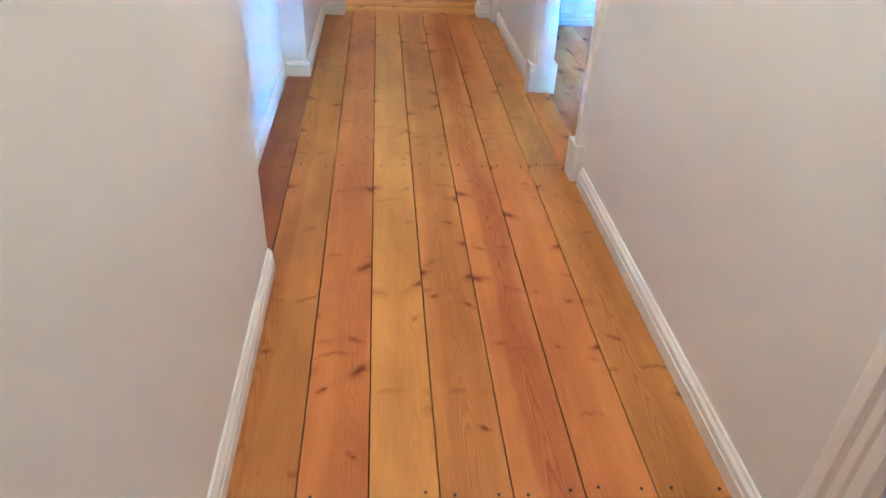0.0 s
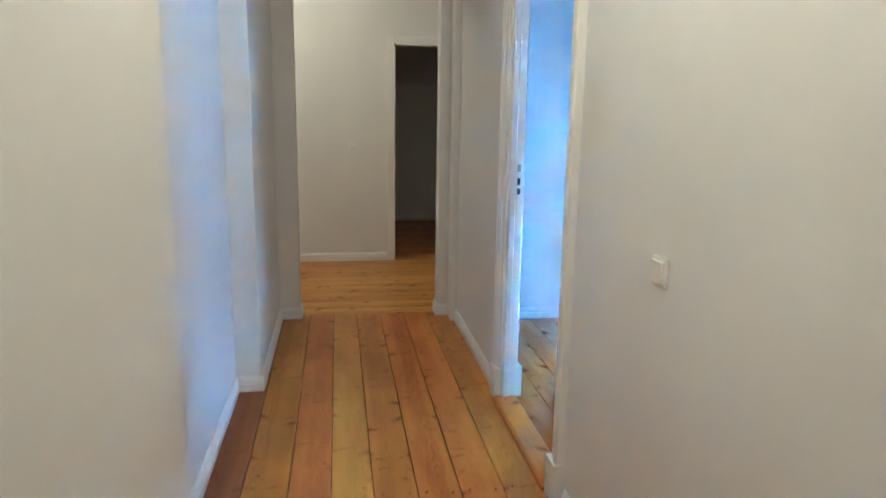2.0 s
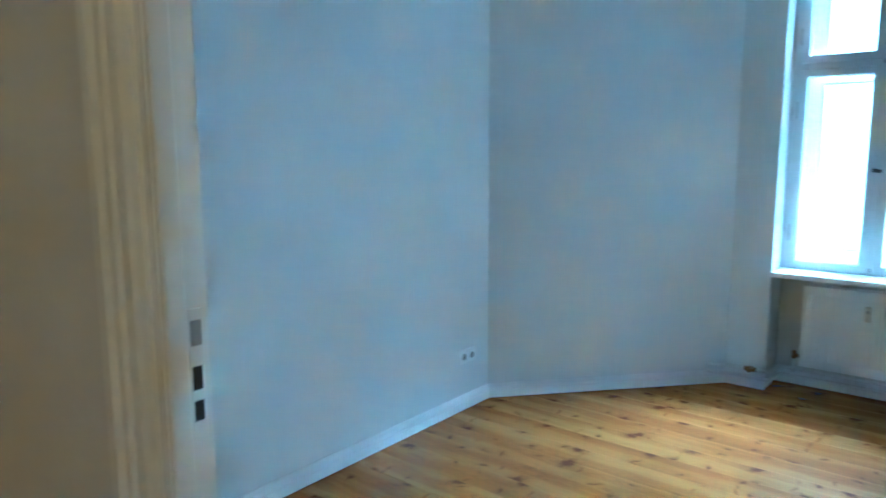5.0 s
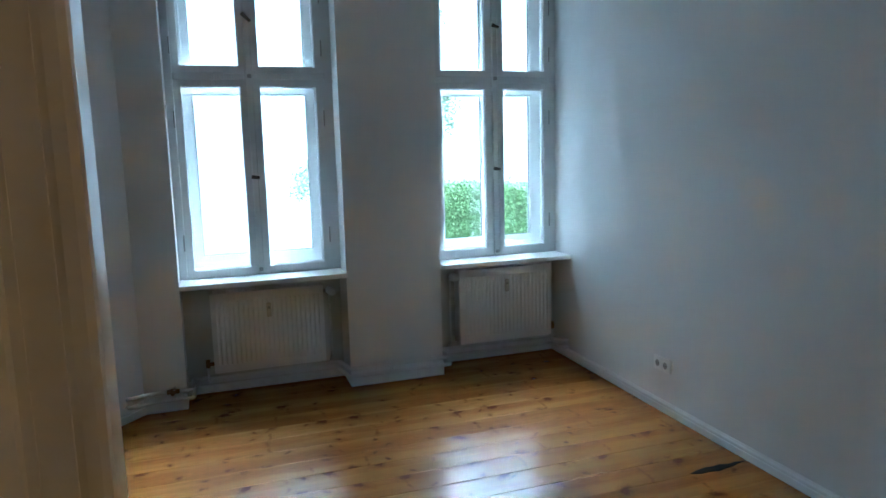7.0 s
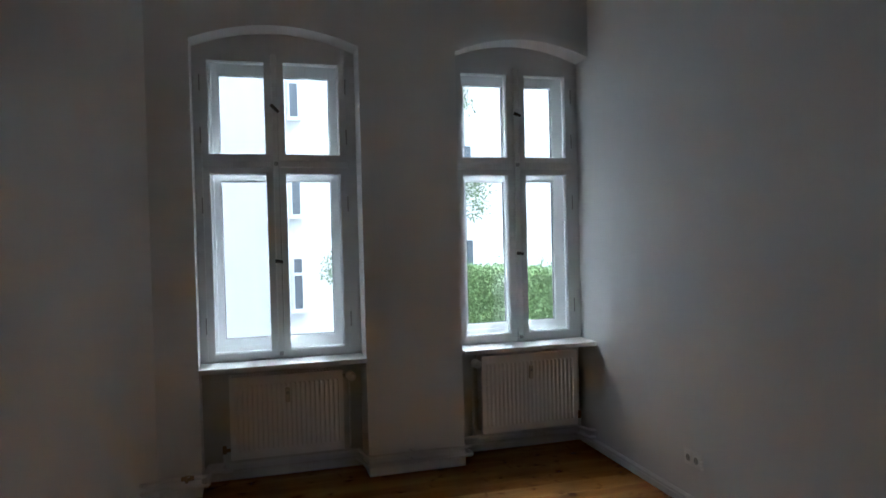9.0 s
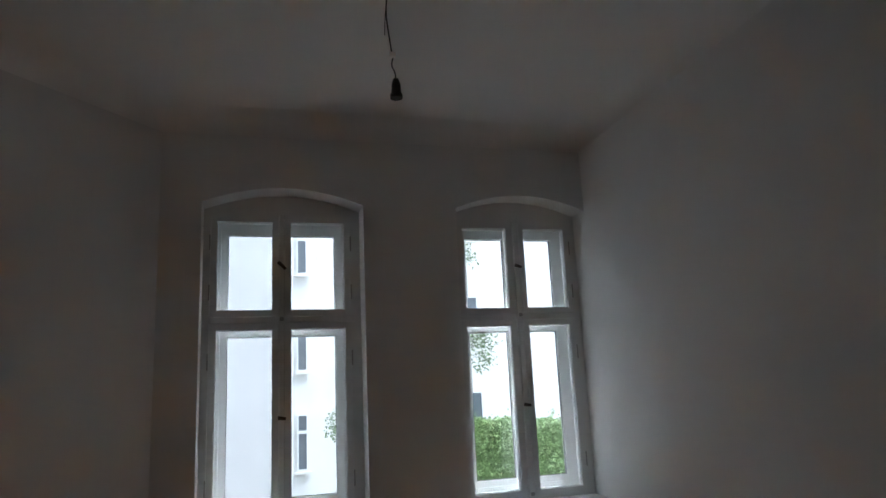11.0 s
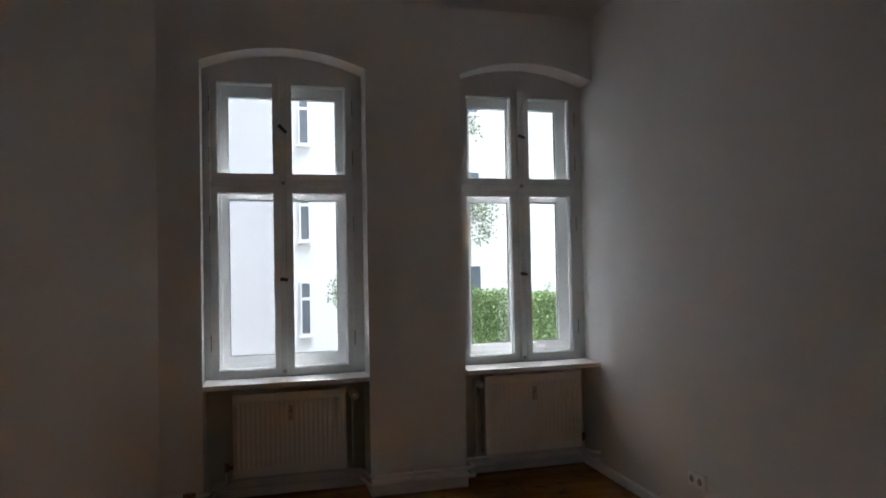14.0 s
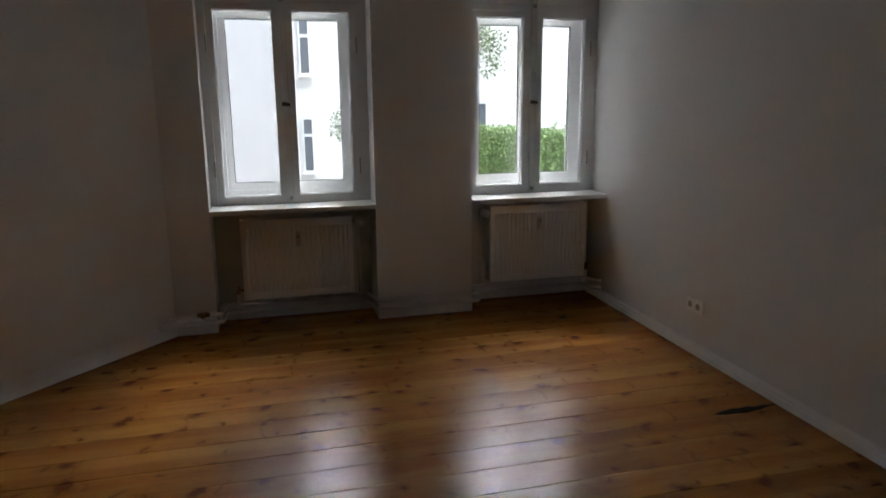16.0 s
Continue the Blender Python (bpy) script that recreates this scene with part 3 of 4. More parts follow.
# ---- windows ----
def window(name, niche, cols, zs, ocols, ozs, label, upper_tilt):
    """Double casement window: inner frame with four sashes, a deep box, and an outer row of sashes."""
    a, b = niche
    cy = (a + b) / 2
    base = new(name)
    base.location = (4.28, cy, SILL)
    structure(base, label, "window")

    def loc(bm):
        bmesh.ops.translate(bm, vec=(-4.28, -cy, -SILL), verts=bm.verts)
        return bm

    pts = arc(a, b)
    for tag, x0, x1, cc, zz, proud in (("inner", 4.280, 4.325, cols, zs, 0.010), ("outer", 4.440, 4.480, ocols, ozs, 0.006)):
        (l0, l1), (r0, r1) = cc            # the two columns of panes, y rising
        (lz0, lz1), (uz0, uz1) = zz        # lower and upper panes
        m = 0.040                          # width of a sash's own bars
        bm = bmesh.new()
        add_box(bm, x0, x1, a, l0 - m, SILL, uz1 + m)
        add_box(bm, x0, x1, r1 + m, b, SILL, uz1 + m)
        add_box(bm, x0, x1, l1 + m, r0 - m, SILL, uz1 + m)
        for c0, c1 in cc:
            add_box(bm, x0, x1, c0 - m, c1 + m, SILL, lz0 - m)
            add_box(bm, x0, x1, c0 - m, c1 + m, lz1 + m, uz0 - m)
        for p, q in zip(pts, pts[1:]):
            add_prism(bm, [(p[0], uz1 + m), (q[0], uz1 + m), q, p], x0, x1, win_wall_x)
        frame_ob = part("window_frame", loc(bm), SASH, base, "white painted frame with an arched head")
        # raised cover strips on the mullion and the transom
        if tag == "inner":
            mid = (l1 + r0) / 2
            part("cover_strip", loc(box(x0 - 0.022, x0 - 0.0005, mid - 0.019, mid + 0.019, SILL + 0.012, uz1 + 0.05, 0.006)), SASH, base)
            for z in ((lz1 + uz0) / 2,):
                part("transom_moulding", loc(box(x0 - 0.016, x0 - 0.0006, a + 0.05, mid - 0.0195, z - 0.022, z + 0.022, 0.006)), SASH, base)
                part("transom_moulding", loc(box(x0 - 0.016, x0 - 0.0006, mid + 0.0195, b - 0.05, z - 0.022, z + 0.022, 0.006)), SASH, base)
        for c0, c1 in cc:
            for z0, z1 in zz:
                s = bmesh.new()
                for (ya, yb, za, zb) in ((c0 - m, c0, z0 - m, z1 + m), (c1, c1 + m, z0 - m, z1 + m), (c0, c1, z0 - m, z0), (c0, c1, z1, z1 + m)):
                    g = 0.0018
                    add_box(s, x0 - proud, x1 - 0.004, ya + (g if ya == c0 - m else 0), yb - (g if yb == c1 + m else 0), za + (g if za == z0 - m else 0), zb - (g if zb == z1 + m else 0))
                # thin bead round the glass
                for (ya, yb, za, zb) in ((c0, c0 + 0.006, z0, z1), (c1 - 0.006, c1, z0, z1), (c0 + 0.006, c1 - 0.006, z0, z0 + 0.006), (c0 + 0.006, c1 - 0.006, z1 - 0.006, z1)):
                    add_box(s, x0 + 0.004, x1 - 0.008, ya, yb, za, zb)
                sash = part("sash", loc(s), SASH, base)
                if tag == "outer":
                    # Thin grey strips round the glass: shade of the sash edge as colour.
                    q = bmesh.new()
                    for (ya, yb, za, zb) in ((c0 + 0.006, c0 + 0.0095, z0 + 0.006, z1 - 0.006), (c1 - 0.0095, c1 - 0.006, z0 + 0.006, z1 - 0.006),
                                             (c0 + 0.0095, c1 - 0.0095, z0 + 0.006, z0 + 0.0095), (c0 + 0.0095, c1 - 0.0095, z1 - 0.0095, z1 - 0.006)):
                        add_box(q, x0 + 0.006, x0 + 0.016, ya, yb, za, zb)
                    part("putty_line", loc(q), SASH_EDGE, sash, "dark line, the shaded edge of the outer sash")
                pane = part("pane", loc(box(x0 + 0.018, x0 + 0.021, c0 + 0.004, c1 - 0.004, z0 + 0.004, z1 - 0.004)), GLASS, sash, "clear glass pane")
                pane.visible_shadow = False
        if tag == "inner":
            # Hinge pins tinted grey; the tint is the dark of the hinge gaps.
            for c, sg in ((l0 - m - 0.004, -1), (r1 + m + 0.004, 1)):
                for z in (lz0 + 0.18, lz1 - 0.2, uz0 + 0.12, uz1 - 0.14):
                    part("hinge", loc(cyl((x0 - 0.008, c, z - 0.05), (x0 - 0.008, c, z + 0.05), 0.0045, None, 8)), HINGE, base)
    # box lining between the two rows of sashes
    (l0, _), (_, r1) = ocols
    lin = bmesh.new()
    add_box(lin, 4.326, 4.4395, a, a + 0.035, SILL, SPRING)
    add_box(lin, 4.326, 4.4395, b - 0.035, b, SILL, SPRING)
    add_box(lin, 4.326, 4.4395, a + 0.035, b - 0.035, SILL - 0.02, SILL + 0.03)
    part("box_lining", loc(lin), SASH, base, "white painted reveal between the double sashes")
    # knob handles, catches
    mid = (cols[0][1] + cols[1][0]) / 2
    for z, tilt in ((2.36, upper_tilt), (1.388, 0.14)):
        h = bmesh.new()
        add_cyl(h, (4.235, mid + 0.024, z + tilt * 0.024), (4.235, mid - 0.024, z - tilt * 0.024), 0.0125, 0.0095, 10)
        add_cyl(h, (4.258, mid, z), (4.236, mid, z), 0.006, None, 8)
        part("handle", loc(h), HANDLE, base, "dark olive-shaped window handle", True)
    for z in (2.012, 0.80):
        k = box(4.244, 4.2575, mid - 0.012, mid + 0.012, z - 0.012, z + 0.012, 0.004)
        add_cyl(k, (4.246, mid, z), (4.230, mid - 0.004, z + 0.002), 0.005, None, 8)
        part("catch", loc(k), STEEL, base, "small metal window catch")
    part("outer_sill", loc(box(4.481, 4.76, a, b, SILL - 0.06, SILL - 0.025, 0.004)), STEEL, base, "sheet metal outer sill")
    return base


# panes: the two columns along y, then the lower and the upper row in height
window("window_1", NL, ((4.026, 4.380), (4.492, 4.844)), ((0.815, 1.952), (2.070, 2.658)),
       ((4.066, 4.405), (4.475, 4.784)), ((0.880, 1.918), (2.060, 2.607)), "tall white double casement window with a segmental arch", 1.0)
window("window_2", NR, ((2.402, 2.718), (2.852, 3.184)), ((0.823, 1.944), (2.062, 2.643)),
       ((2.432, 2.752), (2.818, 3.120)), ((0.882, 1.912), (2.055, 2.600)), "tall white double casement window beside the corner", 0.3)


def sill_board(a, b):
    bm = box(WX - 0.045, 4.2795, a, b, SILL - 0.032, SILL - 0.001, 0.006)
    ob = part("window_sill", bm, TRIM)
    return structure(ob, "white painted wooden window sill over a radiator", "window sill")


sill_board(NL[0] + 0.001, NL[1] - 0.001)
sill_board(NR[0] + 0.003, NR[1] - 0.001)


# ---- radiators ----
def radiator(y0, y1, z0, z1, valve_side):
    cy = (y0 + y1) / 2
    base = new("radiator")
    base.location = (4.23, cy, z0)
    tagged(base, "white enamelled ribbed panel radiator hung in its niche", "radiator", "radiators under the windows")

    def loc(bm):
        bmesh.ops.translate(bm, vec=(-4.23, -cy, -z0), verts=bm.verts)
        return bm

    n = 22
    pitch = (y1 - y0 - 0.05) / n
    for nm, xf, sg in (("front_panel", 4.178, -1), ("back_panel", 4.285, 1)):
        bm = bmesh.new()
        prof = [(y0, 0), (y0 + 0.022, 0)]
        for k in range(n):
            c, w = y0 + 0.025 + pitch * (k + 0.5), pitch * 0.36
            prof += [(c - w, 0), (c - w * 0.45, 1), (c + w * 0.45, 1), (c + w, 0)]
        prof += [(y1 - 0.022, 0), (y1, 0)]
        rows = [(z0, 0), (z0 + 0.045, 0), (z0 + 0.06, 1), (z1 - 0.065, 1), (z1 - 0.05, 0), (z1, 0)]
        grid = [[bm.verts.new((xf + sg * 0.004 * a * r, y, z)) for y, a in prof] for z, r in rows]
        for g0, g1 in zip(grid, grid[1:]):
            for k in range(len(prof) - 1):
                bm.faces.new((g0[k], g0[k + 1], g1[k + 1], g1[k]))
        rim = grid[0] + [g[-1] for g in grid[1:-1]] + grid[-1][::-1] + [g[0] for g in grid[-2:0:-1]]
        back = [bm.verts.new((xf - sg * 0.012, v.co.y, v.co.z)) for v in rim]
        for k in range(len(rim)):
            q = (k + 1) % len(rim)
            bm.faces.new((rim[k], rim[q], back[q], back[k]))
        bm.faces.new(back)
        part(nm, loc(bm), RADI, base)
    # Fins are near black: shade between the panels put into their colour.
    fins = bmesh.new()
    k = 60
    for i in range(k):
        y = y0 + 0.02 + (y1 - y0 - 0.04) * i / (k - 1)
        add_box(fins, 4.192, 4.272, y - 0.0012, y + 0.0012, z0 + 0.03, z1 - 0.012)
    part("convector_fins", loc(fins), DARKHOLE, base, "convector fins, near black for the shade between the panels")
    for y in (y0, y1):
        part("side_cover", loc(box(4.1915, 4.272, y - 0.002, y + 0.002, z0 + 0.01, z1 - 0.002)), RADI, base)
    top = bmesh.new()
    add_box(top, 4.1905, 4.1945, y0 + 0.005, y1 - 0.005, z1 - 0.004, z1 + 0.001)
    add_box(top, 4.2685, 4.2725, y0 + 0.005, y1 - 0.005, z1 - 0.004, z1 + 0.001)
    for i in range(34):
        y = y0 + 0.01 + (y1 - y0 - 0.02) * i / 33
        add_box(top, 4.1946, 4.2684, y - 0.004, y + 0.004, z1 - 0.004, z1 + 0.001)
    part("top_grille", loc(top), RADI, base)
    m = part("heat_meter", loc(box(4.160, 4.1775, cy - 0.014, cy + 0.014, z1 - 0.175, z1 - 0.085, 0.003)), ALLOC, base, "small aged plastic heat meter")
    part("meter_window", loc(box(4.157, 4.1598, cy - 0.009, cy + 0.009, z1 - 0.122, z1 - 0.106)), WELL, m)
    # thermostat valve at one top corner
    yv = y0 if valve_side < 0 else y1
    s = valve_side
    body = cyl((4.235, yv, z1 - 0.05), (4.235, yv + s * 0.05, z1 - 0.05), 0.011)
    add_cyl(body, (4.235, yv + s * 0.05, z1 - 0.062), (4.235, yv + s * 0.05, z1 - 0.03), 0.014)
    valve = part("valve", loc(body), STEEL, base, "nickel radiator valve", True)
    head = cyl((4.215, yv + s * 0.046, z1 - 0.040), (4.190, yv + s * 0.047, z1 - 0.040), 0.020, 0.027, 20)
    add_cyl(head, (4.190, yv + s * 0.047, z1 - 0.040), (4.112, yv + s * 0.050, z1 - 0.038), 0.029, 0.027, 20)
    add_cyl(head, (4.112, yv + s * 0.050, z1 - 0.038), (4.098, yv + s * 0.051, z1 - 0.0378), 0.027, 0.017, 20)
    part("thermostat_head", loc(head), PLASTIC, valve, "round white thermostat head", True)
    tube("supply_pipe", [(4.235 - 4.23, yv + s * 0.05 - cy, z1 - 0.062 - z0), (4.235 - 4.23, yv + s * 0.05 - cy, 0.02), (4.30 - 4.23, yv + s * 0.05 - cy, -0.03)], 0.008, PIPE, base, "painted steel supply pipe")
    yo = y1 if valve_side < 0 else y0
    tail = cyl((4.235, yo, z0 + 0.05), (4.235, yo - s * 0.05, z0 + 0.05), 0.012)
    add_cyl(tail, (4.235, yo - s * 0.04, z0 + 0.03), (4.235, yo - s * 0.04, z0 + 0.08), 0.013)
    part("return_valve", loc(tail), BRASS, base, "dull brass return valve", True)
    tube("return_pipe", [(4.235 - 4.23, yo - s * 0.04 - cy, 0.03), (4.235 - 4.23, yo - s * 0.04 - cy, -0.06)], 0.009, PIPE, base)
    for y in (y0 + 0.12, y1 - 0.12):
        part("bracket", loc(box(4.2855, 4.3345, y - 0.012, y + 0.012, z0 + 0.05, z1 - 0.05)), RADI, base)
    return base


radiator(4.060, 4.762, 0.165, 0.678, -1)
radiator(2.395, 3.110, 0.157, 0.692, 1)

# ---- heating pipes along the window wall ----
for nm, z, off in (("heating_pipe", 0.132, 0.0), ("heating_pipe", 0.082, 0.008)):
    fx, bx = WX - 0.054 - off, 4.290 - off
    ob = tube(nm, [(WX - 0.075, DIB[1] + 0.14, z), (WX - 0.100 - off, DIB[1] + 0.055, z), (fx, DIB[1] - 0.045, z), (fx, NL[1] - 0.03 - off, z), (bx, NL[1] - 0.032 - off, z - 0.02), (bx, NL[0] + 0.03 + off, z - 0.02), (fx, NL[0] + 0.012 + off, z), (fx, NR[1] - 0.03 - off, z),
               (bx, NR[1] - 0.032 - off, z - 0.02), (bx, YS0 + 0.045 + off, z - 0.02), (WX + 0.02, YS0 + 0.045 + off, z), (WX - 0.01, YS0 - 0.01, z)], 0.0125, PIPE, None, "", 0.03)
    tagged(ob, "thin white painted heating pipe above the baseboard", "pipe", "heating pipes")
    for y in (NL[1] + 0.07, (NL[0] + NR[1]) / 2 + 0.05):
        part("pipe_clip", box(fx - 0.0150, WX - 0.0005, y - 0.006, y + 0.006, z - 0.0145, z + 0.0145, 0.002), PIPE, ob)
    if off == 0.0:
        br = cyl((fx, NL[1] + 0.040, z), (fx, NL[1] + 0.062, z), 0.014, None, 10)
        add_cyl(br, (fx, NL[1] + 0.062, z), (fx, NL[1] + 0.090, z), 0.019, None, 6)
        add_cyl(br, (fx, NL[1] + 0.090, z), (fx, NL[1] + 0.112, z), 0.014, None, 10)
        add_cyl(br, (fx, NL[1] + 0.076, z), (fx - 0.034, NL[1] + 0.080, z - 0.006), 0.011, None, 8)
        part("coupling", br, BRASS, ob, "brown unpainted pipe valve", True)


# ---- sockets, switches ----
def double_socket(m, label):
    """Two round sockets in one white frame; face towards local -y, 0.152 wide."""
    base = new("double_socket")
    base.matrix_world = m
    tagged(base, label, "socket", "double sockets")
    part("cover_frame", box(-0.076, 0.076, -0.0140, 0.0, -0.0405, 0.0405, 0.003), PLASTIC, base)
    for cx in (-0.0355, 0.0355):
        ring = bmesh.new()
        add_box(ring, cx - 0.0275, cx + 0.0275, -0.0168, -0.0141, -0.0275, 0.0275, 0.002)
        ins = part("socket_insert", ring, PLASTIC, base)
        # Flat disc; its grey is the shade inside the recessed well.
        part("socket_well", cyl((cx, -0.0171, 0), (cx, -0.0148, 0), 0.0195, None, 24), WELL, ins, "round socket well, shade put into its grey")
        # Near-black dots: the shade in the contact holes as colour.
        for dx in (-0.0095, 0.0095):
            part("contact_hole", cyl((cx + dx, -0.0179, 0), (cx + dx, -0.0172, 0), 0.0027, None, 8), DARKHOLE, ins)
    return base


ang = math.degrees(math.atan2(YS0 - YS1, WX - RX))
double_socket(pose(2.945, YS1 + (YS0 - YS1) * (2.945 - RX) / (WX - RX) + 0.0005, 0.282, 0, 0, 180 + ang), "white double socket low on the plaster wall")
double_socket(pose(2.663, YN - 0.0005, 0.318, 0, 0, 0), "white double socket near the diagonal corner")


def light_switch(m, label):
    base = new("light_switch")
    base.matrix_world = m
    tagged(base, label, "light switch", "hall light switches")
    part("cover_frame", box(-0.0405, 0.0405, -0.010, 0.0, -0.0405, 0.0405, 0.0035), PLASTIC, base)
    bm = box(-0.0315, 0.0315, -0.0185, -0.0102, -0.0315, 0.0315, 0.003)
    for v in bm.verts:
        if v.co.y < -0.013 and v.co.z < 0:
            v.co.y += 0.003
    part("rocker", bm, PLASTIC, base)
    return base


light_switch(pose(HX - 0.0005, 3.065, 1.112, 0, 0, -90), "white square rocker light switch on the hall wall")
light_switch(pose(-0.69, EY - 0.0005, 1.19, 0, 0, 0), "white rocker light switch on the end wall")

# ---- ceiling cord with an empty lamp holder ----
LXP, LYP = 2.36, 4.052
lamp = new("lamp_cord")
lamp.location = (LXP, LYP, RC)
tagged(lamp, "black empty lamp holder on a thin bare ceiling cord", "lamp")


def lp(x, y, z):
    return (x, y, z - RC)


tube("cord", [lp(0, 0.02, RC), lp(0.0, 0.016, RC - 0.12), lp(0.004, 0.022, RC - 0.2), lp(0, 0.002, 2.935)], 0.003, BLACK, lamp, "thin black cord", 0.05)
tube("loose_wire", [lp(0.002, 0.017, RC - 0.13), lp(0.006, 0.024, RC - 0.2), lp(0.004, 0.030, RC - 0.30)], 0.0018, BLACK, lamp, "", 0.04)
part("terminal", box(-0.010, 0.010, -0.012, 0.012, 2.915 - RC, 2.94 - RC, 0.004), PLASTIC, lamp, "small white wire terminal")
tube("lower_cord", [lp(0, -0.003, 2.917), lp(0.002, 0.006, 2.880), lp(0, -0.010, 2.850), lp(0, -0.012, 2.815)], 0.003, BLACK, lamp, "", 0.03)
hold = cyl(lp(0, -0.012, 2.818), lp(0, -0.012, 2.795), 0.012, 0.019, 20)
add_cyl(hold, lp(0, -0.012, 2.795), lp(0, -0.012, 2.750), 0.019, 0.021, 20)
add_cyl(hold, lp(0, -0.012, 2.750), lp(0, -0.012, 2.732), 0.026, 0.026, 20)
part("lamp_holder", hold, BLACK, lamp, "black plastic lamp holder")

# plaster octagon round the ceiling hook, part of the ceiling
oct_ob = bmesh.new()
for r in (0.20, 0.165):
    pts = [(r * math.cos(radians(22.5 + 45 * i)), r * math.sin(radians(22.5 + 45 * i))) for i in range(8)]
    q = [(p[0] * (1 - 0.018 / r), p[1] * (1 - 0.018 / r)) for p in pts]
    for i in range(8):
        j = (i + 1) % 8
        vs = [oct_ob.verts.new((LXP + x, LYP + y, z)) for (x, y), z in ((pts[i], RC), (pts[j], RC), (q[j], RC), (q[i], RC))]
        ws = [oct_ob.verts.new((LXP + x, LYP + y, z)) for (x, y), z in ((pts[i], RC - 0.012), (pts[j], RC - 0.012), (q[j], RC - 0.012), (q[i], RC - 0.012))]
        oct_ob.faces.new(ws)
        for k in range(4):
            oct_ob.faces.new((vs[k], vs[(k + 1) % 4], ws[(k + 1) % 4], ws[k]))
structure(part("trim_ceiling_octagon", oct_ob, CEIL), "flat octagonal plaster moulding on the ceiling", "moulding")

# bare bulbs for the hall and, added out of view, the lobby
pend = new("pendant_bulb")
pend.location = (-0.62, 2.7, HC)
tagged(pend, "bare warm bulb in a black holder on its cord", "lamp", "hall lamps")
tube("cord", [(0, 0, 0), (0, 0, -0.24)], 0.003, BLACK, pend)
part("lamp_holder", cyl((0, 0, -0.24), (0, 0, -0.28), 0.018, 0.021, 16), BLACK, pend)
globe = cyl((0, 0, -0.28), (0, 0, -0.30), 0.014, 0.026, 16)
add_cyl(globe, (0, 0, -0.30), (0, 0, -0.325), 0.026, 0.030, 16)
add_cyl(globe, (0, 0, -0.325), (0, 0, -0.348), 0.030, 0.012, 16)
part("bulb", globe, BULB, pend, "glowing warm glass bulb", True)
# Pendant copy added above the unseen lobby lamp.
copy_thing(pend, pose(-1.5, 7.3, HC))


# ---- courtyard ----
GZ = -2.6
structure(part("ground", box(-60, 120, -90, 100, GZ - 0.2, GZ), YARD), "grey paved courtyard ground", "ground")


def far_window(parent, x, y0, y1, z0, z1, transom=True):
    fr = bmesh.new()
    w = 0.06
    for (ya, yb, za, zb) in ((y0, y0 + w, z0, z1), (y1 - w, y1, z0, z1), (y0 + w, y1 - w, z0, z0 + w), (y0 + w, y1 - w, z1 - w, z1)):
        add_box(fr, x - 0.03, x + 0.05, ya, yb, za, zb)
    if transom:
        zt = z0 + (z1 - z0) * 0.68
        add_box(fr, x - 0.03, x + 0.05, y0 + w, y1 - w, zt - 0.05, zt + 0.05)
    win = part("window", fr, SASH, parent)
    part("pane", box(x + 0.0, x + 0.02, y0 + w, y1 - w, z0 + w, z1 - w), FARGLASS, win)
    part("sill", box(x - 0.14, x - 0.001, y0 - 0.05, y1 + 0.05, z0 - 0.08, z0 - 0.01), STUCCO, win)


wing = new("side_wing")
wing.location = (10, 8, GZ)
tagged(wing, "plain pale rendered side wing of the courtyard house", "building")
part("wall", box(0, 12.4, -3.77, 9, 0, 14.6), STUCCO_COOL, wing)
part("roof", box(-0.3, 12.4, -4.0, 9.2, 14.6, 15), STEEL, wing)

rear = new("rear_house")
rear.location = (22.5, 0, 0)
tagged(rear, "white rendered rear house with tall narrow windows", "building")
part("wall", box(0.12, 9, -16, 4.22, GZ, 12), STUCCO, rear)
part("roof", box(-0.3, 9.3, -16.3, 4.5, 12, 12.4), STEEL, rear)
for zb in (-0.82, 2.46, 5.76, 9.05):
    far_window(rear, 0.06, 2.89, 3.26, zb - (0.0 if zb < 0 else 0.2 if zb < 3 else 0.33), zb + (1.75 if zb < 0 else 1.55 if zb < 3 else 1.42))
    far_window(rear, 0.06, -3.0, -2.2, zb + 0.9, zb + 2.2, False)


def leaf_cloud(name, spots, size, material, parent, label="", seed=3):
    """Many small tilted leaves, each a bent quad, one mesh."""
    rnd = random.Random(seed)
    vs, fs = [], []
    for p in spots:
        d = Vector((rnd.uniform(-1, 1), rnd.uniform(-1, 1), rnd.uniform(-0.9, 0.5))).normalized()
        e = d.orthogonal().normalized()
        e = (Matrix.Rotation(rnd.uniform(0, 6.28), 3, d) @ e)
        s = size * rnd.uniform(0.6, 1.35)
        p = Vector(p)
        k = len(vs)
        nrm = d.cross(e)
        vs += [p, p + d * s * 0.5 + e * s * 0.32 + nrm * s * 0.1, p + d * s, p + d * s * 0.5 - e * s * 0.32 + nrm * s * 0.1]
        fs.append((k, k + 1, k + 2, k + 3))
    me = bpy.data.meshes.new(name)
    me.from_pydata([tuple(v) for v in vs], [], fs)
    me.materials.append(material)
    ob = new(name, me)
    ob.parent = parent
    return tagged(ob, label, kind="stuff")


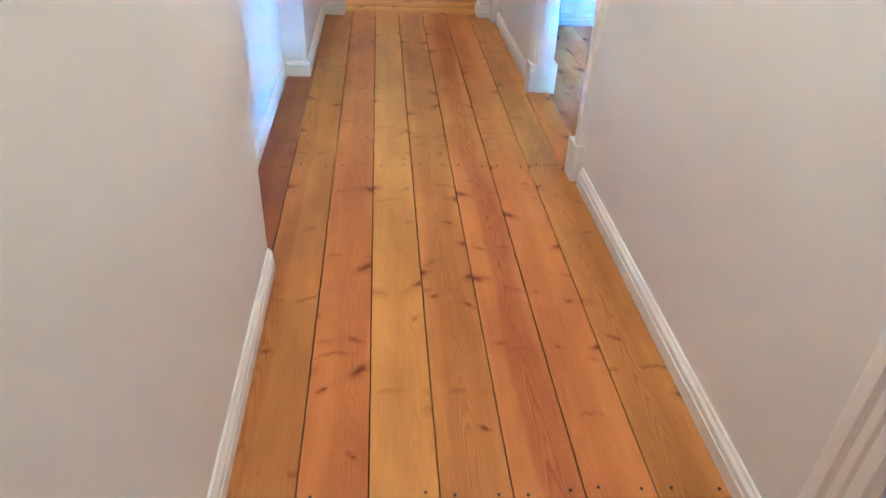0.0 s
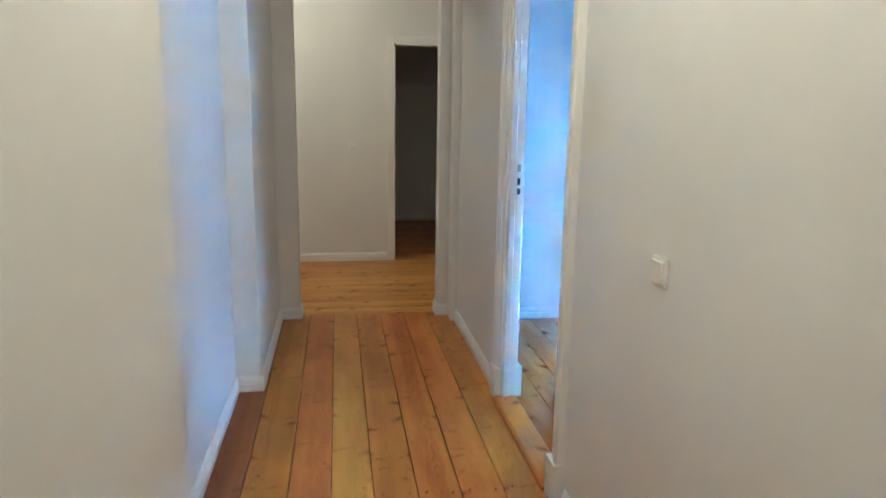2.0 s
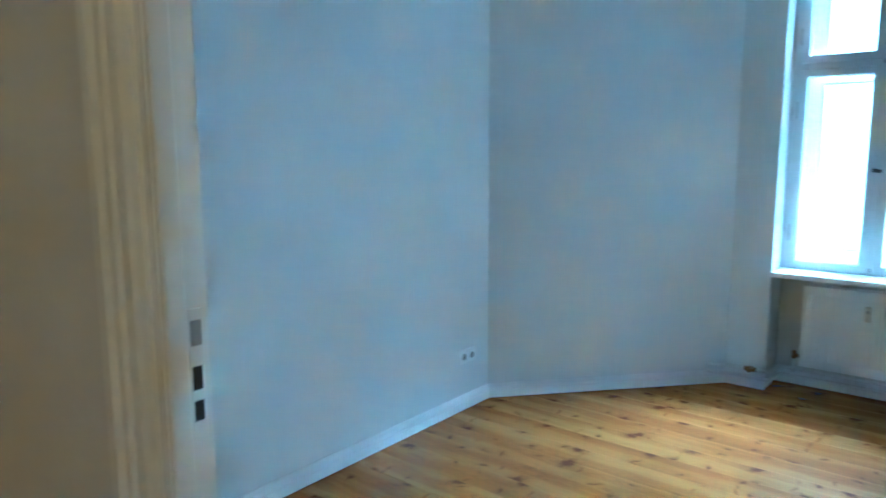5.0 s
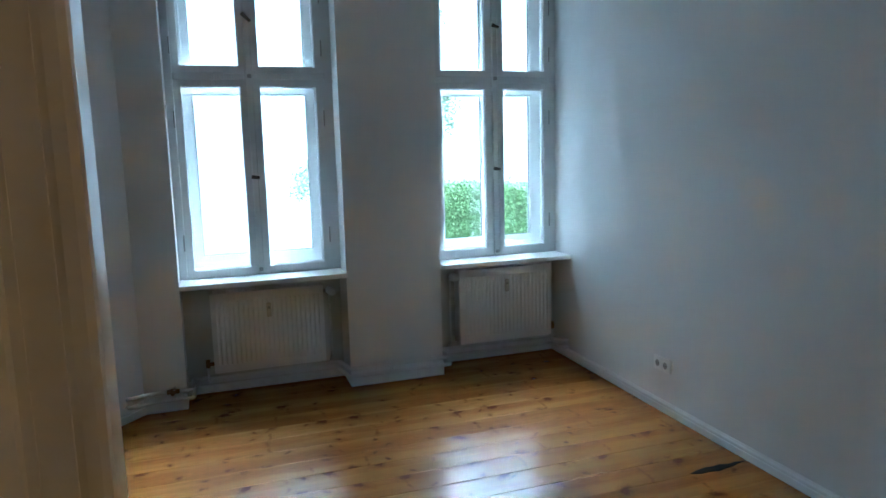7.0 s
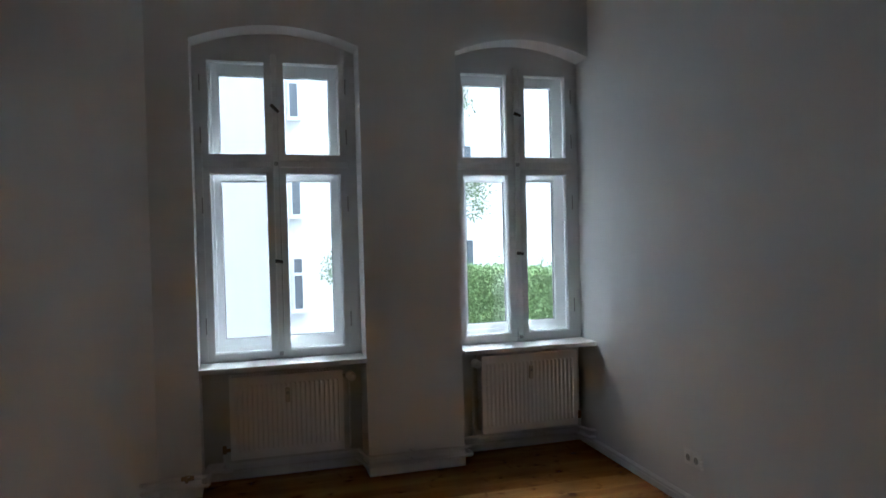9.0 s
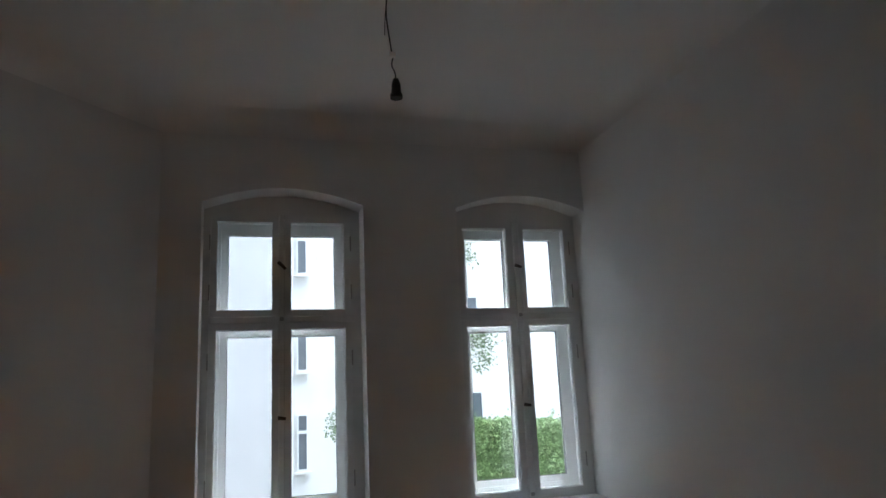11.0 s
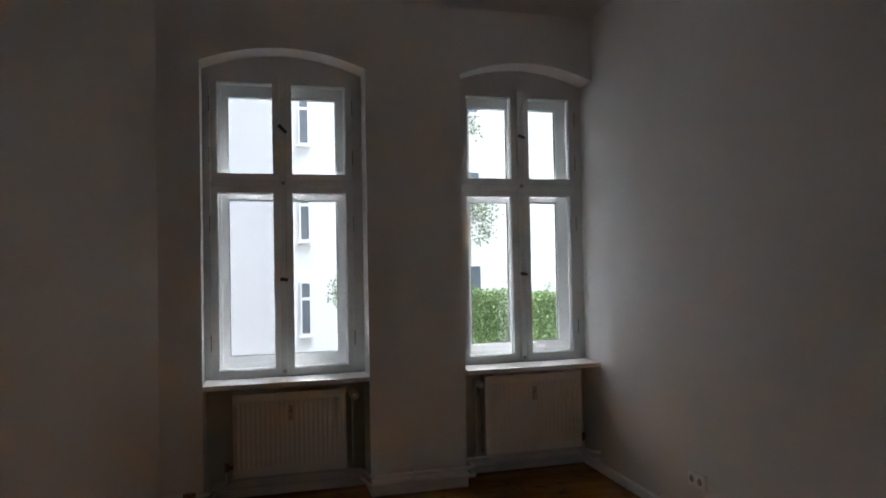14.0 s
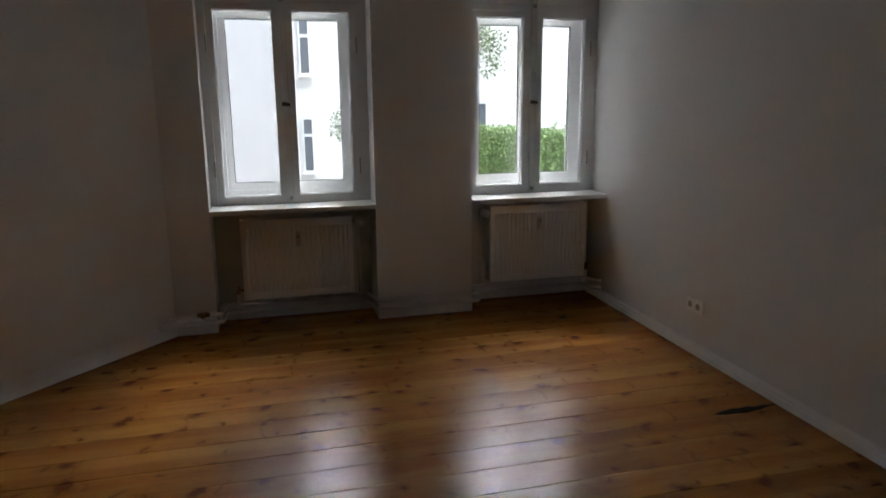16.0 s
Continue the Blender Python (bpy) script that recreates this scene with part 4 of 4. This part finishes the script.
rnd = random.Random(11)
hedge = new("ivy_hedge")
hedge.location = (12.6, -3.0, GZ)
tagged(hedge, "tall dense green ivy-covered hedge in the courtyard", "hedge")
core = bmesh.new()
add_prism(core, [(-6.0, 0), (4.6, 0), (4.6, 3.40), (3.0, 3.27), (-0.2, 2.95), (-6.0, 2.95)], -0.25, 0.5, lambda u, v, w: (w, u, v))
# Core is a darker green, the shade between leaves put into its colour.
part("core", core, HEDGE_SHADE, hedge, "solid hedge inside, darker green for its shade")
spots = []
for _ in range(105000):
    y = rnd.uniform(-6.2, 4.8)
    if rnd.random() < 0.72:
        z = rnd.uniform(0.6, 3.52 + max(-0.35, min(0.12, 0.11 * (y - 3.05))))
        bulge = 0.16 * noise.noise((y * 0.9, z * 1.1, 0.3)) + 0.08 * noise.noise((y * 3, z * 3, 4.0))
        spots.append((-0.38 - bulge + rnd.uniform(-0.06, 0.12), y, z))
    else:
        topz = 3.42 + max(-0.35, min(0.12, 0.11 * (y - 3.05))) + 0.14 * noise.noise((y * 0.8, 2.2, 0)) + 0.10 * noise.noise((y * 3.1, 7.7, 0))
        spots.append((rnd.uniform(-0.45, 0.55), y, topz + rnd.uniform(-0.15, 0.10)))
for _ in range(25):
    y, x, h = rnd.uniform(-6, 4.6), rnd.uniform(-0.3, 0.3), rnd.uniform(0.15, 0.45)
    for i in range(14):
        spots.append((x + rnd.uniform(-0.05, 0.05), y + rnd.uniform(-0.06, 0.06), 3.3 + max(-0.2, min(0.12, 0.11 * (y - 3.05))) + h * i / 14))
for start, lean in (((-0.2, 3.55, 3.40), (0.0, -0.075, 0.016)), ((-0.1, 2.05, 3.20), (0.0, -0.012, 0.045))):
    shoot = Vector(start)
    for i in range(9):
        shoot = shoot + Vector(lean) + Vector((0, 0, 0.012 - 0.003 * i))
        for _ in range(5):
            spots.append((shoot.x + rnd.uniform(-0.03, 0.03), shoot.y + rnd.uniform(-0.03, 0.03), shoot.z + rnd.uniform(-0.03, 0.03)))
leaf_cloud("foliage", spots, 0.054, LEAF, hedge, "small green ivy leaves")

# birch with drooping twigs between the two windows' views
tree = new("birch_tree")
tree.location = (9.6, 2.55, GZ)
tagged(tree, "slender birch tree with drooping leafy twigs", "tree")
trunk = bmesh.new()
segs = [(0, 0, 0), (0.05, 0.02, 2.5), (0.0, -0.05, 5.0), (0.1, 0.0, 8.0), (0.05, 0.05, 11.0)]
for i, (p, q) in enumerate(zip(segs, segs[1:])):
    add_cyl(trunk, p, q, 0.11 - 0.022 * i, 0.11 - 0.022 * (i + 1), 10)
part("trunk", trunk, BARK, tree, "pale birch trunk")
leaves = []


def twig(limbs, start, out, drop, n=8):
    p = Vector(start)
    d = Vector(out)
    for i in range(n):
        q = p + d * 0.075
        add_cyl(limbs, p, q, 0.005 * (1.2 - i / n), 0.005 * (1.1 - i / n), 5)
        for _ in range(7):
            leaves.append(q + Vector((rnd.uniform(-0.07, 0.07), rnd.uniform(-0.07, 0.07), rnd.uniform(-0.09, 0.03))))
        d = (d + Vector((rnd.uniform(-0.15, 0.15), rnd.uniform(-0.2, 0.2), -drop))).normalized()
        p = q


# each limb rises from the trunk and lets its twigs hang from the outer end
for base_z, tip, count, length in ((4.3, (0.0, -1.02, 5.06), 8, 10), (4.5, (0.2, -1.22, 5.10), 4, 6), (5.5, (0.0, -0.98, 6.35), 3, 6), (3.2, (0.0, 0.70, 4.00), 9, 7)):
    limbs = bmesh.new()
    a, b = Vector((0.02, 0.0, base_z)), Vector(tip)
    add_cyl(limbs, a, b, 0.030, 0.008, 7)
    for i in range(count):
        s = a.lerp(b, 0.82 + 0.18 * (i + 1) / count)
        twig(limbs, s, Vector((rnd.uniform(-0.5, 0.5), 0.8 * (1 if tip[1] > 0 else -1), 0.05)).normalized(), rnd.uniform(0.30, 0.45), length)
    part("limb", limbs, BARK, tree, "thin drooping branch")
leaf_cloud("crown", leaves, 0.048, LEAF2, tree, "loose small birch leaves")

bench = new("garden_bench")
bench.location = (19.5, 2.35, GZ)
tagged(bench, "small wooden garden bench in the courtyard", "bench")
part("seat", box(-0.25, 0.25, -0.6, 0.6, 0.42, 0.48, 0.01), PINE_HONEY, bench)
part("backrest", box(0.2, 0.25, -0.6, 0.6, 0.55, 0.95, 0.01), PINE_HONEY, bench)
for y in (-0.5, 0.5):
    part("leg", box(-0.2, 0.2, y - 0.04, y + 0.04, 0, 0.42, 0.005), PINE_HONEY, bench)


# ---- floor boards, each a part of the floor ----
def plank_mesh(name, w, length, mat, along, gap=0.0016):
    """A board with eased edges, its long side along y (along 1) or x (along 0)."""
    bm = bmesh.new()
    h, e = w / 2 - gap, 0.0012
    prof = [(-h, -0.022), (h, -0.022), (h, -e), (h - e, 0), (-h + e, 0), (-h, -e)]
    if along:
        add_prism(bm, prof, -length / 2, length / 2, lambda u, v, t: (u, t, v))
    else:
        add_prism(bm, prof, -length / 2, length / 2, lambda u, v, t: (t, u, v))
    me = mesh_from(name, bm)
    me.materials.append(mat)
    return me


def plank(me, x, y, lift=0.0, tilt=0.0):
    ob = new("plank", me)
    ob.parent = floor
    ob.location = (x, y, lift)
    ob.rotation_euler = (0, tilt, 0)
    return ob


rp = random.Random(5)
# room: boards run along the window wall
RW = 0.166
edge = 2.24 - 13 * RW
room_boards = {}
i = 0
while edge < 4.33:
    x1 = min(edge + RW, 4.335)
    edge = max(edge, RX)
    w = x1 - edge
    y0 = YS1 + (YS0 - YS1) * (edge - RX) / (WX - RX) + 0.0
    y1 = YN - 0.001
    if edge > DIA[0]:
        y1 = YN + (DIB[1] - YN) * (min(edge, WX) - DIA[0]) / (WX - DIA[0])
    if edge > WX - 0.1:
        y1 = NL[1] - 0.002
    key = (round(w, 3), round(y1 - y0, 2))
    if key not in room_boards:
        room_boards[key] = plank_mesh("plank", w, y1 - y0, PINE_ROOM, 1, 0.0007)
    plank(room_boards[key], (edge + x1) / 2, (y0 + y1) / 2, rp.uniform(-0.0006, 0.0003), rp.uniform(-0.003, 0.003))
    edge = x1
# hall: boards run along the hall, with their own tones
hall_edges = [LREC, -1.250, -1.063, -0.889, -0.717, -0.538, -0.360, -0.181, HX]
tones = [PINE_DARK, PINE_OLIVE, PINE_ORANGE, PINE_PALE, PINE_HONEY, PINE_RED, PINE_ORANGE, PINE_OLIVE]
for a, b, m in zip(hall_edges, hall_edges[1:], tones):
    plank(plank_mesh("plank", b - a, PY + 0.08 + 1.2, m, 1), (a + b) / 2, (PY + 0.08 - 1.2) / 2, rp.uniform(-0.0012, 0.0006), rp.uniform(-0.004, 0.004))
# lobby and the dark room: boards run across
cross = plank_mesh("plank", 0.172, 3.55, PINE_CROSS, 0)
y = PY + 0.082 + 0.086
while y < 8.60:
    plank(cross, -0.6, y, rp.uniform(-0.0012, 0.0006))
    y += 0.172
dark = plank_mesh("plank", 0.172, 3.6, PINE_RED, 0)
while y < 11.2:
    plank(dark, 0.6, y, rp.uniform(-0.0012, 0.0006))
    y += 0.172

# a blackened, rotten strip at the edge of one board
rot = bmesh.new()
ring = [(-0.004, 0.17), (0.012, 0.13), (0.026, 0.07), (0.020, 0.03), (0.027, -0.02), (0.014, -0.06), (0.020, -0.10), (0.010, -0.165), (0.002, -0.11), (-0.012, -0.07), (-0.018, -0.02), (-0.028, 0.02), (-0.019, 0.07), (-0.021, 0.12)]
lo = [rot.verts.new((2.248 + x, 2.520 + y, 0.0010)) for x, y in ring]
hi = [rot.verts.new((2.248 + x * 0.9, 2.520 + y * 0.98, 0.0042)) for x, y in ring]
rot.faces.new(hi)
for k in range(len(ring)):
    q = (k + 1) % len(ring)
    rot.faces.new((lo[k], lo[q], hi[q], hi[k]))
part("dark_patch", rot, ROT, floor, "blackened rotten strip in a board")

# nail heads in rows across the hall boards
for yy in (2.14, 3.9, 5.6):
    for a, b in zip(hall_edges[1:], hall_edges[2:]):
        for f in (0.2, 0.8):
            nail = part("nail_head", cyl((0, 0, -0.001), (0, 0, 0.0015), 0.0045, None, 8), DARKHOLE, floor)
            nail.location = (a + (b - a) * f, yy + rp.uniform(-0.012, 0.012), 0.0)
